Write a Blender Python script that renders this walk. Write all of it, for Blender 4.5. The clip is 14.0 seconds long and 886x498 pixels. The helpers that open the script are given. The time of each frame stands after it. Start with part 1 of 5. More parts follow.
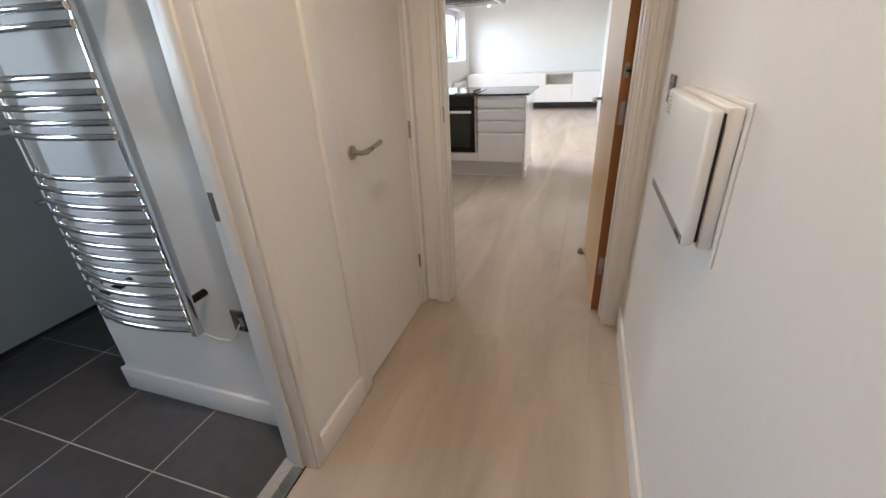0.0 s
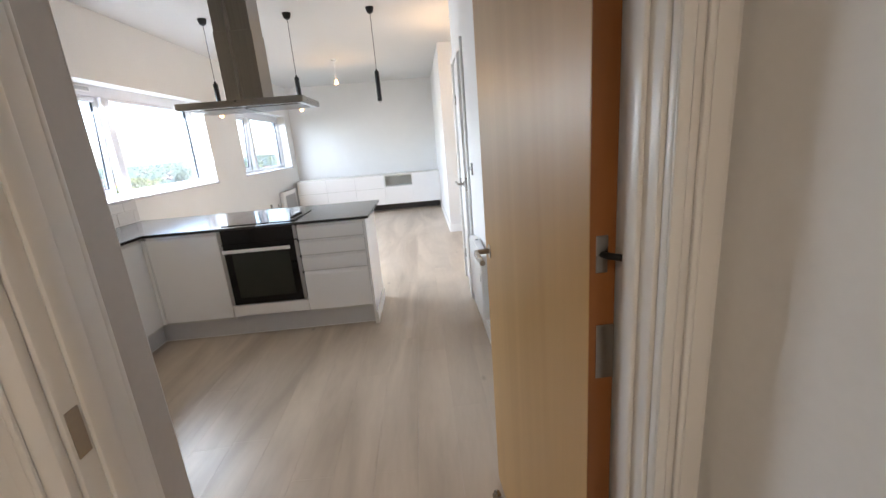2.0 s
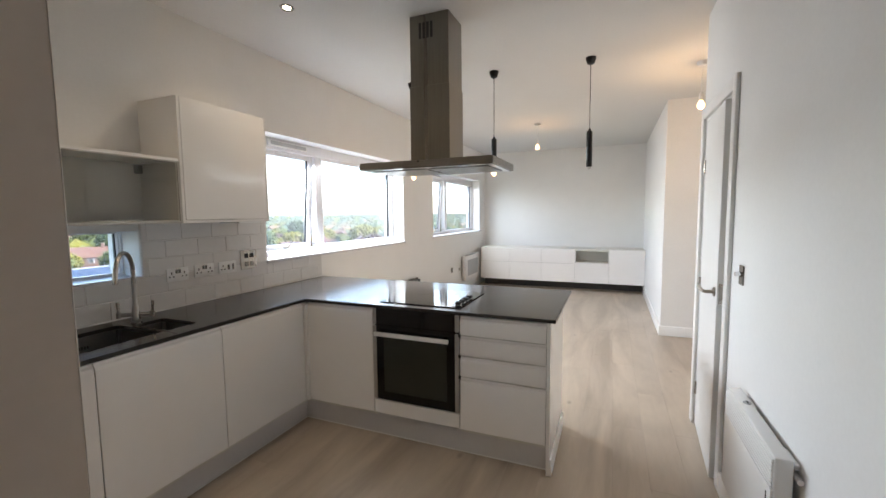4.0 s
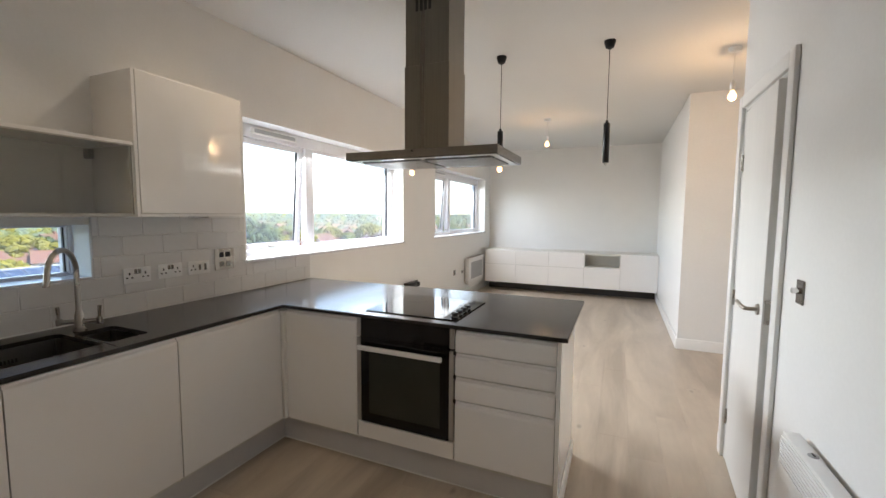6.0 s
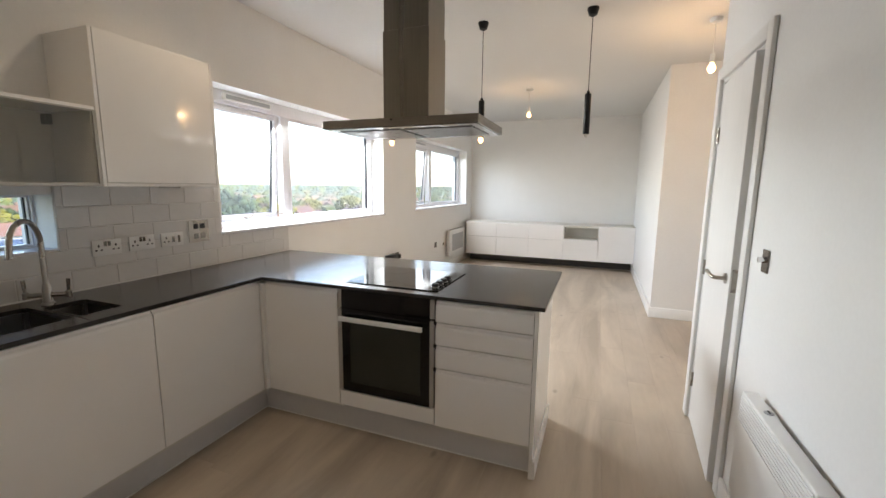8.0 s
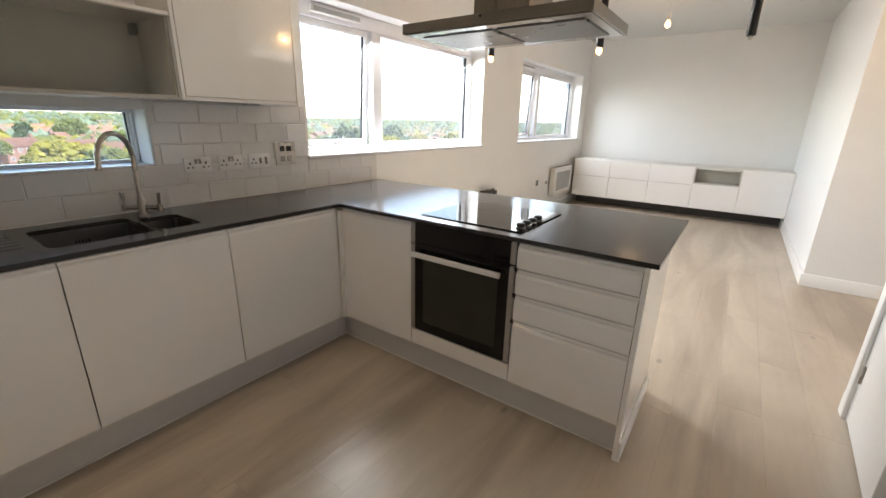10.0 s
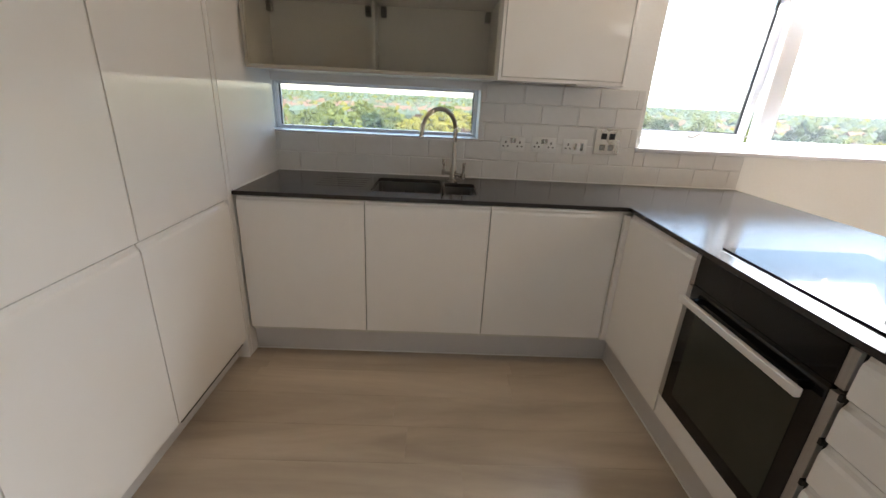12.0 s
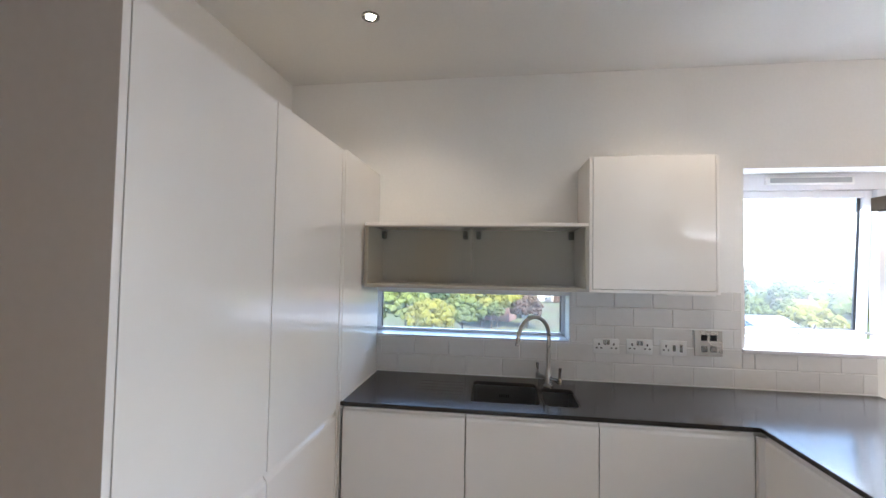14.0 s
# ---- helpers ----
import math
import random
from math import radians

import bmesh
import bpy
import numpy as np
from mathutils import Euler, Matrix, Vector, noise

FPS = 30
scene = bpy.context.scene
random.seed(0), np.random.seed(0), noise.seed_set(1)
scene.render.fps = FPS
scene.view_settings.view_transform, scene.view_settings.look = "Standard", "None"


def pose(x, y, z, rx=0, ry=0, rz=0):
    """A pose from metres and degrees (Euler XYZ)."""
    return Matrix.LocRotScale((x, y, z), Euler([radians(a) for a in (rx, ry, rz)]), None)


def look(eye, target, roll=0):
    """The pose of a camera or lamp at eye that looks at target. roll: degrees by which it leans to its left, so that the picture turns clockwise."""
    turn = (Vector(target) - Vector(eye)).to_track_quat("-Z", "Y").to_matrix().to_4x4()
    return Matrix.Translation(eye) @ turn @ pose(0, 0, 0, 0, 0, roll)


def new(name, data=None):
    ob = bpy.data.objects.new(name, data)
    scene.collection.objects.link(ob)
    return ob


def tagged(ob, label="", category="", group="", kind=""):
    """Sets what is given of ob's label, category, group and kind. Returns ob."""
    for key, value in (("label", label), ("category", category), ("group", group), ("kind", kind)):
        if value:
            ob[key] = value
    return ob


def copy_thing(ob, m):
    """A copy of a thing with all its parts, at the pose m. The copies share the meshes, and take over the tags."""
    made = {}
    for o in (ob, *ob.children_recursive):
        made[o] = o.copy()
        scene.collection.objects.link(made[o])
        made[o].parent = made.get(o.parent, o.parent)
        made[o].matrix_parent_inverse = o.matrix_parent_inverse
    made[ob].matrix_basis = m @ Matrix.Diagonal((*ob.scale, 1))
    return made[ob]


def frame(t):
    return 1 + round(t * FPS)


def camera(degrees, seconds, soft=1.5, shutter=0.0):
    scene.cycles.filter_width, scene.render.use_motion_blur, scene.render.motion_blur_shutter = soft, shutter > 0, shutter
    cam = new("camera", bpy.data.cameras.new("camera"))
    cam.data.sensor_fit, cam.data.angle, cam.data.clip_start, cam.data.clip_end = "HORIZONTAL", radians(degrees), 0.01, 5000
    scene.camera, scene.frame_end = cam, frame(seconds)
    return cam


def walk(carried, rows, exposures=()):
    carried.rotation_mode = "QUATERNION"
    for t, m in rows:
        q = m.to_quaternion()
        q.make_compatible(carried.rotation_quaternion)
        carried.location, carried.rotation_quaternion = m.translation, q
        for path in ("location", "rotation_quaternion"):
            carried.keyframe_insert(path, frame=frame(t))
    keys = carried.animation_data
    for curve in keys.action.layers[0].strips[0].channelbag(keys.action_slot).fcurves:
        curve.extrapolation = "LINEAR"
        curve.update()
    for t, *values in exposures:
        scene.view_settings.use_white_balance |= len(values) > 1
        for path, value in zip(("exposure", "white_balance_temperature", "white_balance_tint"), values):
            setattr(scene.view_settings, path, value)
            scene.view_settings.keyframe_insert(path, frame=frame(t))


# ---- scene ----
cam = camera(94.6, 14.0)
METRES, EYE, TILT, LEAN, TURN = 3.96, 1.34, 0.0, 0.0, 12.6
PATH = [
    (0, (0.062, -0.341, 1.326), (-0.533, 1.362, 0.461), -2.9),
    (0.5, (-0.042, 0.038, 1.292), (-0.249, 1.772, 0.317), -11.1),
    (1, (-0.113, 0.372, 1.336), (0.054, 2.192, 0.523), -5.1),
    (1.5, (-0.125, 0.697, 1.409), (0.228, 2.548, 0.739), -4.5),
    (2, (-0.06, 1.084, 1.419), (0.013, 3.016, 0.908), -4.8),
    (2.5, (-0.089, 1.363, 1.427), (-0.272, 3.316, 1.037), -1.9),
    (3, (-0.162, 1.575, 1.463), (-0.494, 3.527, 1.181), -0.9),
    (3.5, (-0.226, 1.782, 1.493), (-0.788, 3.692, 1.307), -1.4),
    (4, (-0.229, 1.99, 1.487), (-0.991, 3.832, 1.318), -0.6),
    (6.5, (-0.312, 2.329, 1.472), (-1.098, 4.16, 1.305), 0.5),
    (7, (-0.296, 2.32, 1.475), (-1.037, 4.169, 1.3), 0.0),
    (9.5, (-0.307, 2.404, 1.412), (-1.02, 4.184, 0.846), 1.7),
    (10, (-0.339, 2.651, 1.384), (-1.438, 4.212, 0.787), 1.3),
    (10.5, (-0.335, 2.849, 1.367), (-1.677, 4.196, 0.747), 2.1),
    (11, (-0.365, 3.08, 1.388), (-1.846, 4.265, 0.752), 4.7),
    (11.5, (-0.387, 3.201, 1.377), (-2.164, 3.83, 0.707), 4.1),
    (12, (-0.32, 3.298, 1.359), (-2.195, 3.354, 0.664), 2.9),
    (12.5, (-0.292, 3.249, 1.371), (-2.169, 2.85, 0.806), 1.8),
    (13, (-0.244, 3.089, 1.495), (-2.035, 2.227, 1.276), 0.7),
    (13.5, (-0.244, 3.049, 1.589), (-2.078, 2.253, 1.658), 1.5),
    (14, (-0.264, 3.116, 1.588), (-2.244, 2.847, 1.661), 0.9),
]
EXPOSURE = 2.35
walk(cam, [(t, look(eye, target, roll)) for t, eye, target, roll in PATH], [(0, EXPOSURE + 0.66, 6150, 10), (0.5, EXPOSURE + 0.66, 6000, 10), (1.5, EXPOSURE + 0.62, 6050, 10), (2, EXPOSURE + 0.45, 5950, 10), (2.5, EXPOSURE + 0.38, 5950, 10), (3.5, EXPOSURE + 0.14, 6200, 10), (7, EXPOSURE - 0.03, 6600, 10), (10, EXPOSURE + 0.16, 6800, 10), (11, EXPOSURE + 0.2, 6750, 10), (12, EXPOSURE + 0.25, 6700, 10), (12.5, EXPOSURE + 0.3, 6650, 10), (13, EXPOSURE + 0.74, 6150, 10), (14, EXPOSURE + 0.6, 5800, 10)])

# ---- world and light ----
world = bpy.data.worlds.new("sky")
scene.world = world
world.use_nodes = True
wn, wl = world.node_tree.nodes, world.node_tree.links
sky = wn.new("ShaderNodeTexSky")
sky.sky_type, sky.sun_disc = "NISHITA", False
sky.sun_elevation, sky.sun_rotation = radians(42), radians(75)
sky.air_density, sky.dust_density = 1.0, 1.2
wl.new(sky.outputs[0], wn["Background"].inputs[0])
wn["Background"].inputs[1].default_value = 0.15



def lamp(name, kind, m, energy, colour, **more):
    data = bpy.data.lights.new(name, kind)
    data.energy, data.color = energy, colour
    for key, value in more.items():
        if key == "size":
            data.shadow_soft_size = value
        if key == "area":
            data.shape, data.size, data.size_y = "RECTANGLE", value[0], value[1]
        if key == "angle":
            data.angle = value
        if key == "spread":
            data.spread = radians(value)
        if key == "cone":
            data.spot_size, data.spot_blend = radians(value), 0.6
    ob = new(name, data)
    ob.matrix_world = m
    return ob


lamp("sun_light", "SUN", look((40, 12, 45), (0, 0, 0)), 2.8, (1.0, 0.95, 0.88), angle=radians(0.5))
WARM = (1.0, 0.62, 0.32)
# sky light in the upper part of each window opening, pointing into the rooms
for name, y0, y1, z0, z1, power in (("window_light", 4.56, 6.87, 1.66, 2.12, 20.5), ("window_light", 7.93, 10.29, 1.66, 2.12, 6), ("bathroom_window_light", -1.05, -0.15, 1.2, 2.05, 1.8)):
    lamp(name, "AREA", look((-3.10, (y0 + y1) / 2, (z0 + z1) / 2), (0, (y0 + y1) / 2, (z0 + z1) / 2 - 3.2)), power, (0.91, 0.96, 1.0), area=(y1 - y0, z1 - z0), spread=140)

# ---- materials ----


def material(name, colour, rough=0.5, metal=0.0, grain=0.0, scale=20.0, bump=0.0, coat=0.0, spec=0.5, stretch=(1, 1, 1), second=None, emit=0.0, blotch=0.0, random_tone=0.0):
    m = bpy.data.materials.new(name)
    m.use_nodes = True
    n, l = m.node_tree.nodes, m.node_tree.links
    b = n["Principled BSDF"]
    b.inputs["Base Color"].default_value = (*colour, 1)
    b.inputs["Roughness"].default_value = rough
    b.inputs["Metallic"].default_value = metal
    b.inputs["Specular IOR Level"].default_value = spec
    b.inputs["Coat Weight"].default_value = coat
    b.inputs["Coat Roughness"].default_value = 0.04
    if emit:
        b.inputs["Emission Color"].default_value = (*colour, 1)
        b.inputs["Emission Strength"].default_value = emit
    if grain or bump or blotch:
        co = n.new("ShaderNodeTexCoord")
        mp = n.new("ShaderNodeMapping")
        mp.inputs["Scale"].default_value = stretch
        l.new(co.outputs["Object"], mp.inputs[0])
        tex = n.new("ShaderNodeTexNoise")
        tex.inputs["Scale"].default_value = scale
        tex.inputs["Detail"].default_value = 6
        l.new(mp.outputs[0], tex.inputs["Vector"])
        big = n.new("ShaderNodeTexNoise")
        big.inputs["Scale"].default_value = scale * 0.07
        big.inputs["Detail"].default_value = 3
        l.new(mp.outputs[0], big.inputs["Vector"])
        mix = n.new("ShaderNodeMix")
        mix.data_type = "RGBA"
        other = second or tuple(c * (1 - grain) for c in colour)
        mix.inputs[6].default_value, mix.inputs[7].default_value = (*colour, 1), (*other, 1)
        ramp = n.new("ShaderNodeMapRange")
        ramp.inputs[1].default_value, ramp.inputs[2].default_value = 0.35, 0.65
        l.new(tex.outputs[0], ramp.inputs[0])
        l.new(ramp.outputs[0], mix.inputs[0])
        tone = n.new("ShaderNodeMix")
        tone.data_type, tone.blend_type = "RGBA", "MULTIPLY"
        tone.inputs[0].default_value = 1.0
        band = n.new("ShaderNodeMapRange")
        band.inputs[1].default_value, band.inputs[2].default_value = 0.3, 0.7
        band.inputs[3].default_value, band.inputs[4].default_value = 1 - blotch, 1.0
        l.new(big.outputs[0], band.inputs[0])
        l.new(mix.outputs[2], tone.inputs[6])
        l.new(band.outputs[0], tone.inputs[7])
        out = tone.outputs[2]
        if random_tone:
            info = n.new("ShaderNodeObjectInfo")
            rr = n.new("ShaderNodeMapRange")
            rr.inputs[3].default_value, rr.inputs[4].default_value = 1 - random_tone, 1.0
            l.new(info.outputs["Random"], rr.inputs[0])
            t2 = n.new("ShaderNodeMix")
            t2.data_type, t2.blend_type = "RGBA", "MULTIPLY"
            t2.inputs[0].default_value = 1.0
            l.new(out, t2.inputs[6])
            l.new(rr.outputs[0], t2.inputs[7])
            out = t2.outputs[2]
        l.new(out, b.inputs["Base Color"])
        rg = n.new("ShaderNodeMapRange")
        rg.inputs[3].default_value, rg.inputs[4].default_value = rough * 0.85, min(1, rough * 1.2)
        l.new(big.outputs[0], rg.inputs[0])
        l.new(rg.outputs[0], b.inputs["Roughness"])
        if bump:
            bp = n.new("ShaderNodeBump")
            bp.inputs["Strength"].default_value = bump
            bp.inputs["Distance"].default_value = 0.002
            l.new(tex.outputs[0], bp.inputs["Height"])
            l.new(bp.outputs[0], b.inputs["Normal"])
    return m


def wood(name, light, dark, across, rough=0.4, random_tone=0.15, along="y", knots=True, pores=1.0, share=0.3, run=0.0):
    """Long grain along an axis; planks differ by their object's random number."""
    m = bpy.data.materials.new(name)
    m.use_nodes = True
    n, l = m.node_tree.nodes, m.node_tree.links
    b = n["Principled BSDF"]
    co = n.new("ShaderNodeTexCoord")
    info = n.new("ShaderNodeObjectInfo")
    off = n.new("ShaderNodeVectorMath")
    off.operation = "MULTIPLY_ADD"
    shift = n.new("ShaderNodeCombineXYZ")
    mul = n.new("ShaderNodeMath")
    mul.operation = "MULTIPLY"
    mul.inputs[1].default_value = 37.0
    l.new(info.outputs["Random"], mul.inputs[0])
    for k in range(3):
        l.new(mul.outputs[0], shift.inputs[k])
    off.inputs[1].default_value = (1, 1, 1)
    if run:
        mul.inputs[1].default_value = 0.04
        place = n.new("ShaderNodeNewGeometry")
        l.new(place.outputs["Position"], off.inputs[0])
    else:
        l.new(co.outputs["Object"], off.inputs[0])
    l.new(shift.outputs[0], off.inputs[2])
    mp = n.new("ShaderNodeMapping")
    mp.inputs["Scale"].default_value = {"y": (1, run or 0.13, 1), "z": (1, 1, 0.07), "x": (0.07, 1, 1)}[along]
    l.new(off.outputs[0], mp.inputs[0])
    fine = n.new("ShaderNodeTexNoise")
    fine.inputs["Scale"].default_value, fine.inputs["Detail"].default_value = across * pores, 8
    fine.inputs["Distortion"].default_value = 0.6
    l.new(mp.outputs[0], fine.inputs["Vector"])
    broad = n.new("ShaderNodeTexNoise")
    broad.inputs["Scale"].default_value, broad.inputs["Detail"].default_value = across * 0.3, 4
    broad.inputs["Distortion"].default_value = 1.2
    l.new(mp.outputs[0], broad.inputs["Vector"])
    add = n.new("ShaderNodeMath")
    add.operation = "ADD"
    half = n.new("ShaderNodeMath")
    half.operation = "MULTIPLY"
    half.inputs[1].default_value = share
    l.new(fine.outputs[0], half.inputs[0])
    l.new(half.outputs[0], add.inputs[0])
    l.new(broad.outputs[0], add.inputs[1])
    mr = n.new("ShaderNodeMapRange")
    mr.inputs[1].default_value, mr.inputs[2].default_value = 0.32 + share / 3, 0.63 + share / 1.2
    l.new(add.outputs[0], mr.inputs[0])
    mix = n.new("ShaderNodeMix")
    mix.data_type = "RGBA"
    mix.inputs[6].default_value, mix.inputs[7].default_value = (*light, 1), (*dark, 1)
    l.new(mr.outputs[0], mix.inputs[0])
    rr = n.new("ShaderNodeMapRange")
    rr.inputs[3].default_value, rr.inputs[4].default_value = 1 - random_tone, 1.0
    l.new(info.outputs["Random"], rr.inputs[0])
    t2 = n.new("ShaderNodeMix")
    t2.data_type, t2.blend_type = "RGBA", "MULTIPLY"
    t2.inputs[0].default_value = 1.0
    l.new(mix.outputs[2], t2.inputs[6])
    l.new(rr.outputs[0], t2.inputs[7])
    out = t2.outputs[2]
    if knots:
        vor = n.new("ShaderNodeTexVoronoi")
        vor.inputs["Scale"].default_value = 3.2
        mk = n.new("ShaderNodeMapping")
        mk.inputs["Scale"].default_value = (1, 0.55, 0.02)
        l.new(off.outputs[0], mk.inputs[0])
        l.new(mk.outputs[0], vor.inputs["Vector"])
        kr = n.new("ShaderNodeMapRange")
        kr.inputs[1].default_value, kr.inputs[2].default_value = 0.02, 0.07
        kr.inputs[3].default_value, kr.inputs[4].default_value = 0.66, 1.0
        l.new(vor.outputs[0], kr.inputs[0])
        t3 = n.new("ShaderNodeMix")
        t3.data_type, t3.blend_type = "RGBA", "MULTIPLY"
        t3.inputs[0].default_value = 1.0
        l.new(out, t3.inputs[6])
        l.new(kr.outputs[0], t3.inputs[7])
        out = t3.outputs[2]
    l.new(out, b.inputs["Base Color"])
    b.inputs["Roughness"].default_value = rough
    bp = n.new("ShaderNodeBump")
    bp.inputs["Strength"].default_value, bp.inputs["Distance"].default_value = 0.15, 0.001
    l.new(fine.outputs[0], bp.inputs["Height"])
    l.new(bp.outputs[0], b.inputs["Normal"])
    return m


def clear(name, tint=(1, 1, 1), rough=0.0, haze_mix=0.0):
    m = bpy.data.materials.new(name)
    m.use_nodes = True
    n, l = m.node_tree.nodes, m.node_tree.links
    n.remove(n["Principled BSDF"])
    tr, gl, fr, mix = n.new("ShaderNodeBsdfTransparent"), n.new("ShaderNodeBsdfGlossy"), n.new("ShaderNodeLayerWeight"), n.new("ShaderNodeMixShader")
    tr.inputs[0].default_value = (*tint, 1)
    gl.inputs["Roughness"].default_value = rough
    power, gain = n.new("ShaderNodeMath"), n.new("ShaderNodeMath")
    power.operation, power.inputs[1].default_value = "POWER", 4.0
    gain.operation, gain.inputs[1].default_value, gain.inputs[2].default_value = "MULTIPLY_ADD", 0.8, 0.03
    l.new(fr.outputs["Facing"], power.inputs[0])
    l.new(power.outputs[0], gain.inputs[0])
    l.new(gain.outputs[0], mix.inputs[0])
    l.new(tr.outputs[0], mix.inputs[1])
    l.new(gl.outputs[0], mix.inputs[2])
    # pale translucent veil mixed into the glass imitates the haze outdoors
    haze, veil = n.new("ShaderNodeBsdfTranslucent"), n.new("ShaderNodeMixShader")
    haze.inputs[0].default_value = (0.9, 0.93, 0.97, 1)
    veil.inputs[0].default_value = haze_mix
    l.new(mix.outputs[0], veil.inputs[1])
    l.new(haze.outputs[0], veil.inputs[2])
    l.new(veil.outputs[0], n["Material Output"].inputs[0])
    return m


M_WALL = material("white_wall_paint", (0.79, 0.785, 0.77), 0.55, grain=0.02, scale=60, bump=0.08, blotch=0.025)
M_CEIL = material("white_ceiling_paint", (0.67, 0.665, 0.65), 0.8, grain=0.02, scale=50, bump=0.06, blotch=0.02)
M_TRIM = material("white_gloss_trim_paint", (0.78, 0.77, 0.75), 0.34)
M_DOORW = material("white_door_paint", (0.78, 0.77, 0.75), 0.35, grain=0.03, scale=50, bump=0.05, blotch=0.02, stretch=(1, 1, 0.1))
M_GLOSS = material("white_gloss_lacquer", (0.88, 0.865, 0.845), 0.13, grain=0.01, scale=8, blotch=0.02, coat=0.35)
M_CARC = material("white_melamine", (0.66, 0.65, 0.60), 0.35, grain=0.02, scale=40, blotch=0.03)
M_PLINTH = material("white_plinth_board", (0.62, 0.605, 0.60), 0.3, grain=0.02, scale=30, blotch=0.04)
M_STONE = material("dark_grey_quartz", (0.036, 0.033, 0.033), 0.16, spec=0.42, grain=0.35, scale=420, blotch=0.06, bump=0.02)
M_TILE = material("white_glazed_tile", (0.69, 0.68, 0.665), 0.08, grain=0.02, scale=26, bump=0.4, blotch=0.03, random_tone=0.03)
M_GROUT = material("pale_grout", (0.74, 0.73, 0.71), 0.7, grain=0.06, scale=150, bump=0.2)
M_STEEL = material("brushed_steel", (0.24, 0.225, 0.205), 0.22, metal=1.0, grain=0.10, scale=200, stretch=(0.02, 0.02, 1), bump=0.03, blotch=0.08)
M_STEELV = material("brushed_steel_upright", (0.24, 0.22, 0.19), 0.28, metal=1.0, grain=0.10, scale=160, stretch=(1, 1, 0.02), bump=0.03, blotch=0.08)
M_POLISHED = material("polished_steel", (0.42, 0.41, 0.39), 0.12, metal=1.0, grain=0.05, scale=80)
M_SINK = material("sink_steel", (0.34, 0.34, 0.335), 0.33, metal=1.0, grain=0.08, scale=120, blotch=0.08)
M_FILTER = material("grey_filter_mesh", (0.22, 0.22, 0.215), 0.28, metal=1.0, grain=0.12, scale=300, bump=0.03)
M_BAND = material("grey_metal_strip", (0.30, 0.29, 0.28), 0.4, metal=0.6)
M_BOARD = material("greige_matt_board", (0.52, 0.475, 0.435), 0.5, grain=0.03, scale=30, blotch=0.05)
M_BAR = material("satin_bright_metal", (0.85, 0.85, 0.84), 0.5, metal=0.6)
M_STRIP = material("brushed_side_metal", (0.45, 0.43, 0.41), 0.42, metal=0.8, grain=0.08, scale=160, stretch=(1, 1, 0.02))
M_CHROME = material("polished_chrome", (0.72, 0.72, 0.72), 0.09, metal=1.0)
M_NICKEL = material("satin_nickel", (0.42, 0.39, 0.35), 0.27, metal=1.0, grain=0.05, scale=90)
M_BLACKGLASS = material("black_glass", (0.004, 0.004, 0.005), 0.05, spec=0.35)
M_OVENPANE = material("smoked_oven_pane", (0.034, 0.037, 0.030), 0.08, spec=0.35, grain=0.1, scale=5)
M_BLACK = material("black_plastic", (0.010, 0.010, 0.011), 0.32, spec=0.28, grain=0.1, scale=60)
M_DARK = material("dark_recess", (0.03, 0.028, 0.026), 0.7)
M_PVC = material("white_upvc", (0.74, 0.74, 0.77), 0.22, grain=0.01, scale=30, blotch=0.02)
M_GASKET = material("black_rubber_gasket", (0.03, 0.035, 0.04), 0.55)
M_PLASTIC = material("white_plastic", (0.76, 0.76, 0.75), 0.3, grain=0.01, scale=40, blotch=0.015)
M_GREYPL = material("pale_grey_grille", (0.36, 0.37, 0.38), 0.45)
# the hazy look of the view is part of this pane's shader
M_PANE = clear("window_glass", haze_mix=0.048)
M_CABGLASS = clear("cabinet_glass", (0.88, 0.875, 0.85))
M_CABEDGE = material("bronze_grey_edge", (0.40, 0.38, 0.345), 0.4, metal=0.5)
M_FLOOR = wood("pale_oak_laminate", (0.565, 0.48, 0.385), (0.365, 0.30, 0.235), 9, rough=0.34, random_tone=0.03, pores=4.0, share=0.14, run=0.17)
M_OAK = wood("oak_veneer", (0.52, 0.32, 0.125), (0.425, 0.245, 0.085), 18, rough=0.36, random_tone=0.0, along="z", knots=False)
M_OAKEDGE = wood("oak_lipping", (0.30, 0.115, 0.03), (0.2, 0.075, 0.02), 30, rough=0.35, random_tone=0.0, along="z", knots=False)
M_SLATE = material("dark_floor_tile", (0.098, 0.090, 0.094), 0.30, grain=0.22, scale=14, bump=0.12, blotch=0.22, random_tone=0.15)
M_LIGHTGROUT = material("light_floor_grout", (0.42, 0.40, 0.38), 0.85, grain=0.15, scale=90, bump=0.2)
# near-black colour stands in for the shade on the recessed plinth
M_SHADEPLINTH = material("shaded_plinth_board", (0.05, 0.047, 0.045), 0.4, grain=0.1, scale=30)
M_BULB = material("glowing_bulb", (1.0, 0.52, 0.20), 0.3, emit=1.4)
M_SPOTGLOW = material("glowing_spot_lens", (1.0, 0.86, 0.66), 0.3, emit=10.0)
M_BULBOFF = clear("unlit_bulb_glass", (0.9, 0.9, 0.88))
M_LABEL = material("pale_green_label", (0.68, 0.72, 0.67), 0.5)
M_INK = material("grey_print", (0.40, 0.44, 0.41), 0.6)
M_SILICONE = material("white_sealant", (0.78, 0.78, 0.76), 0.4)
M_FROST = material("bathroom_panel", (0.48, 0.53, 0.53), 0.16, grain=0.03, scale=6, blotch=0.1)

# ---- building helpers ----
ORIGIN = {}


def thing(name, at, label, category, group=""):
    ob = tagged(new(name), label, category, group)
    ob.location = at
    ORIGIN[ob] = Vector(at)
    return ob


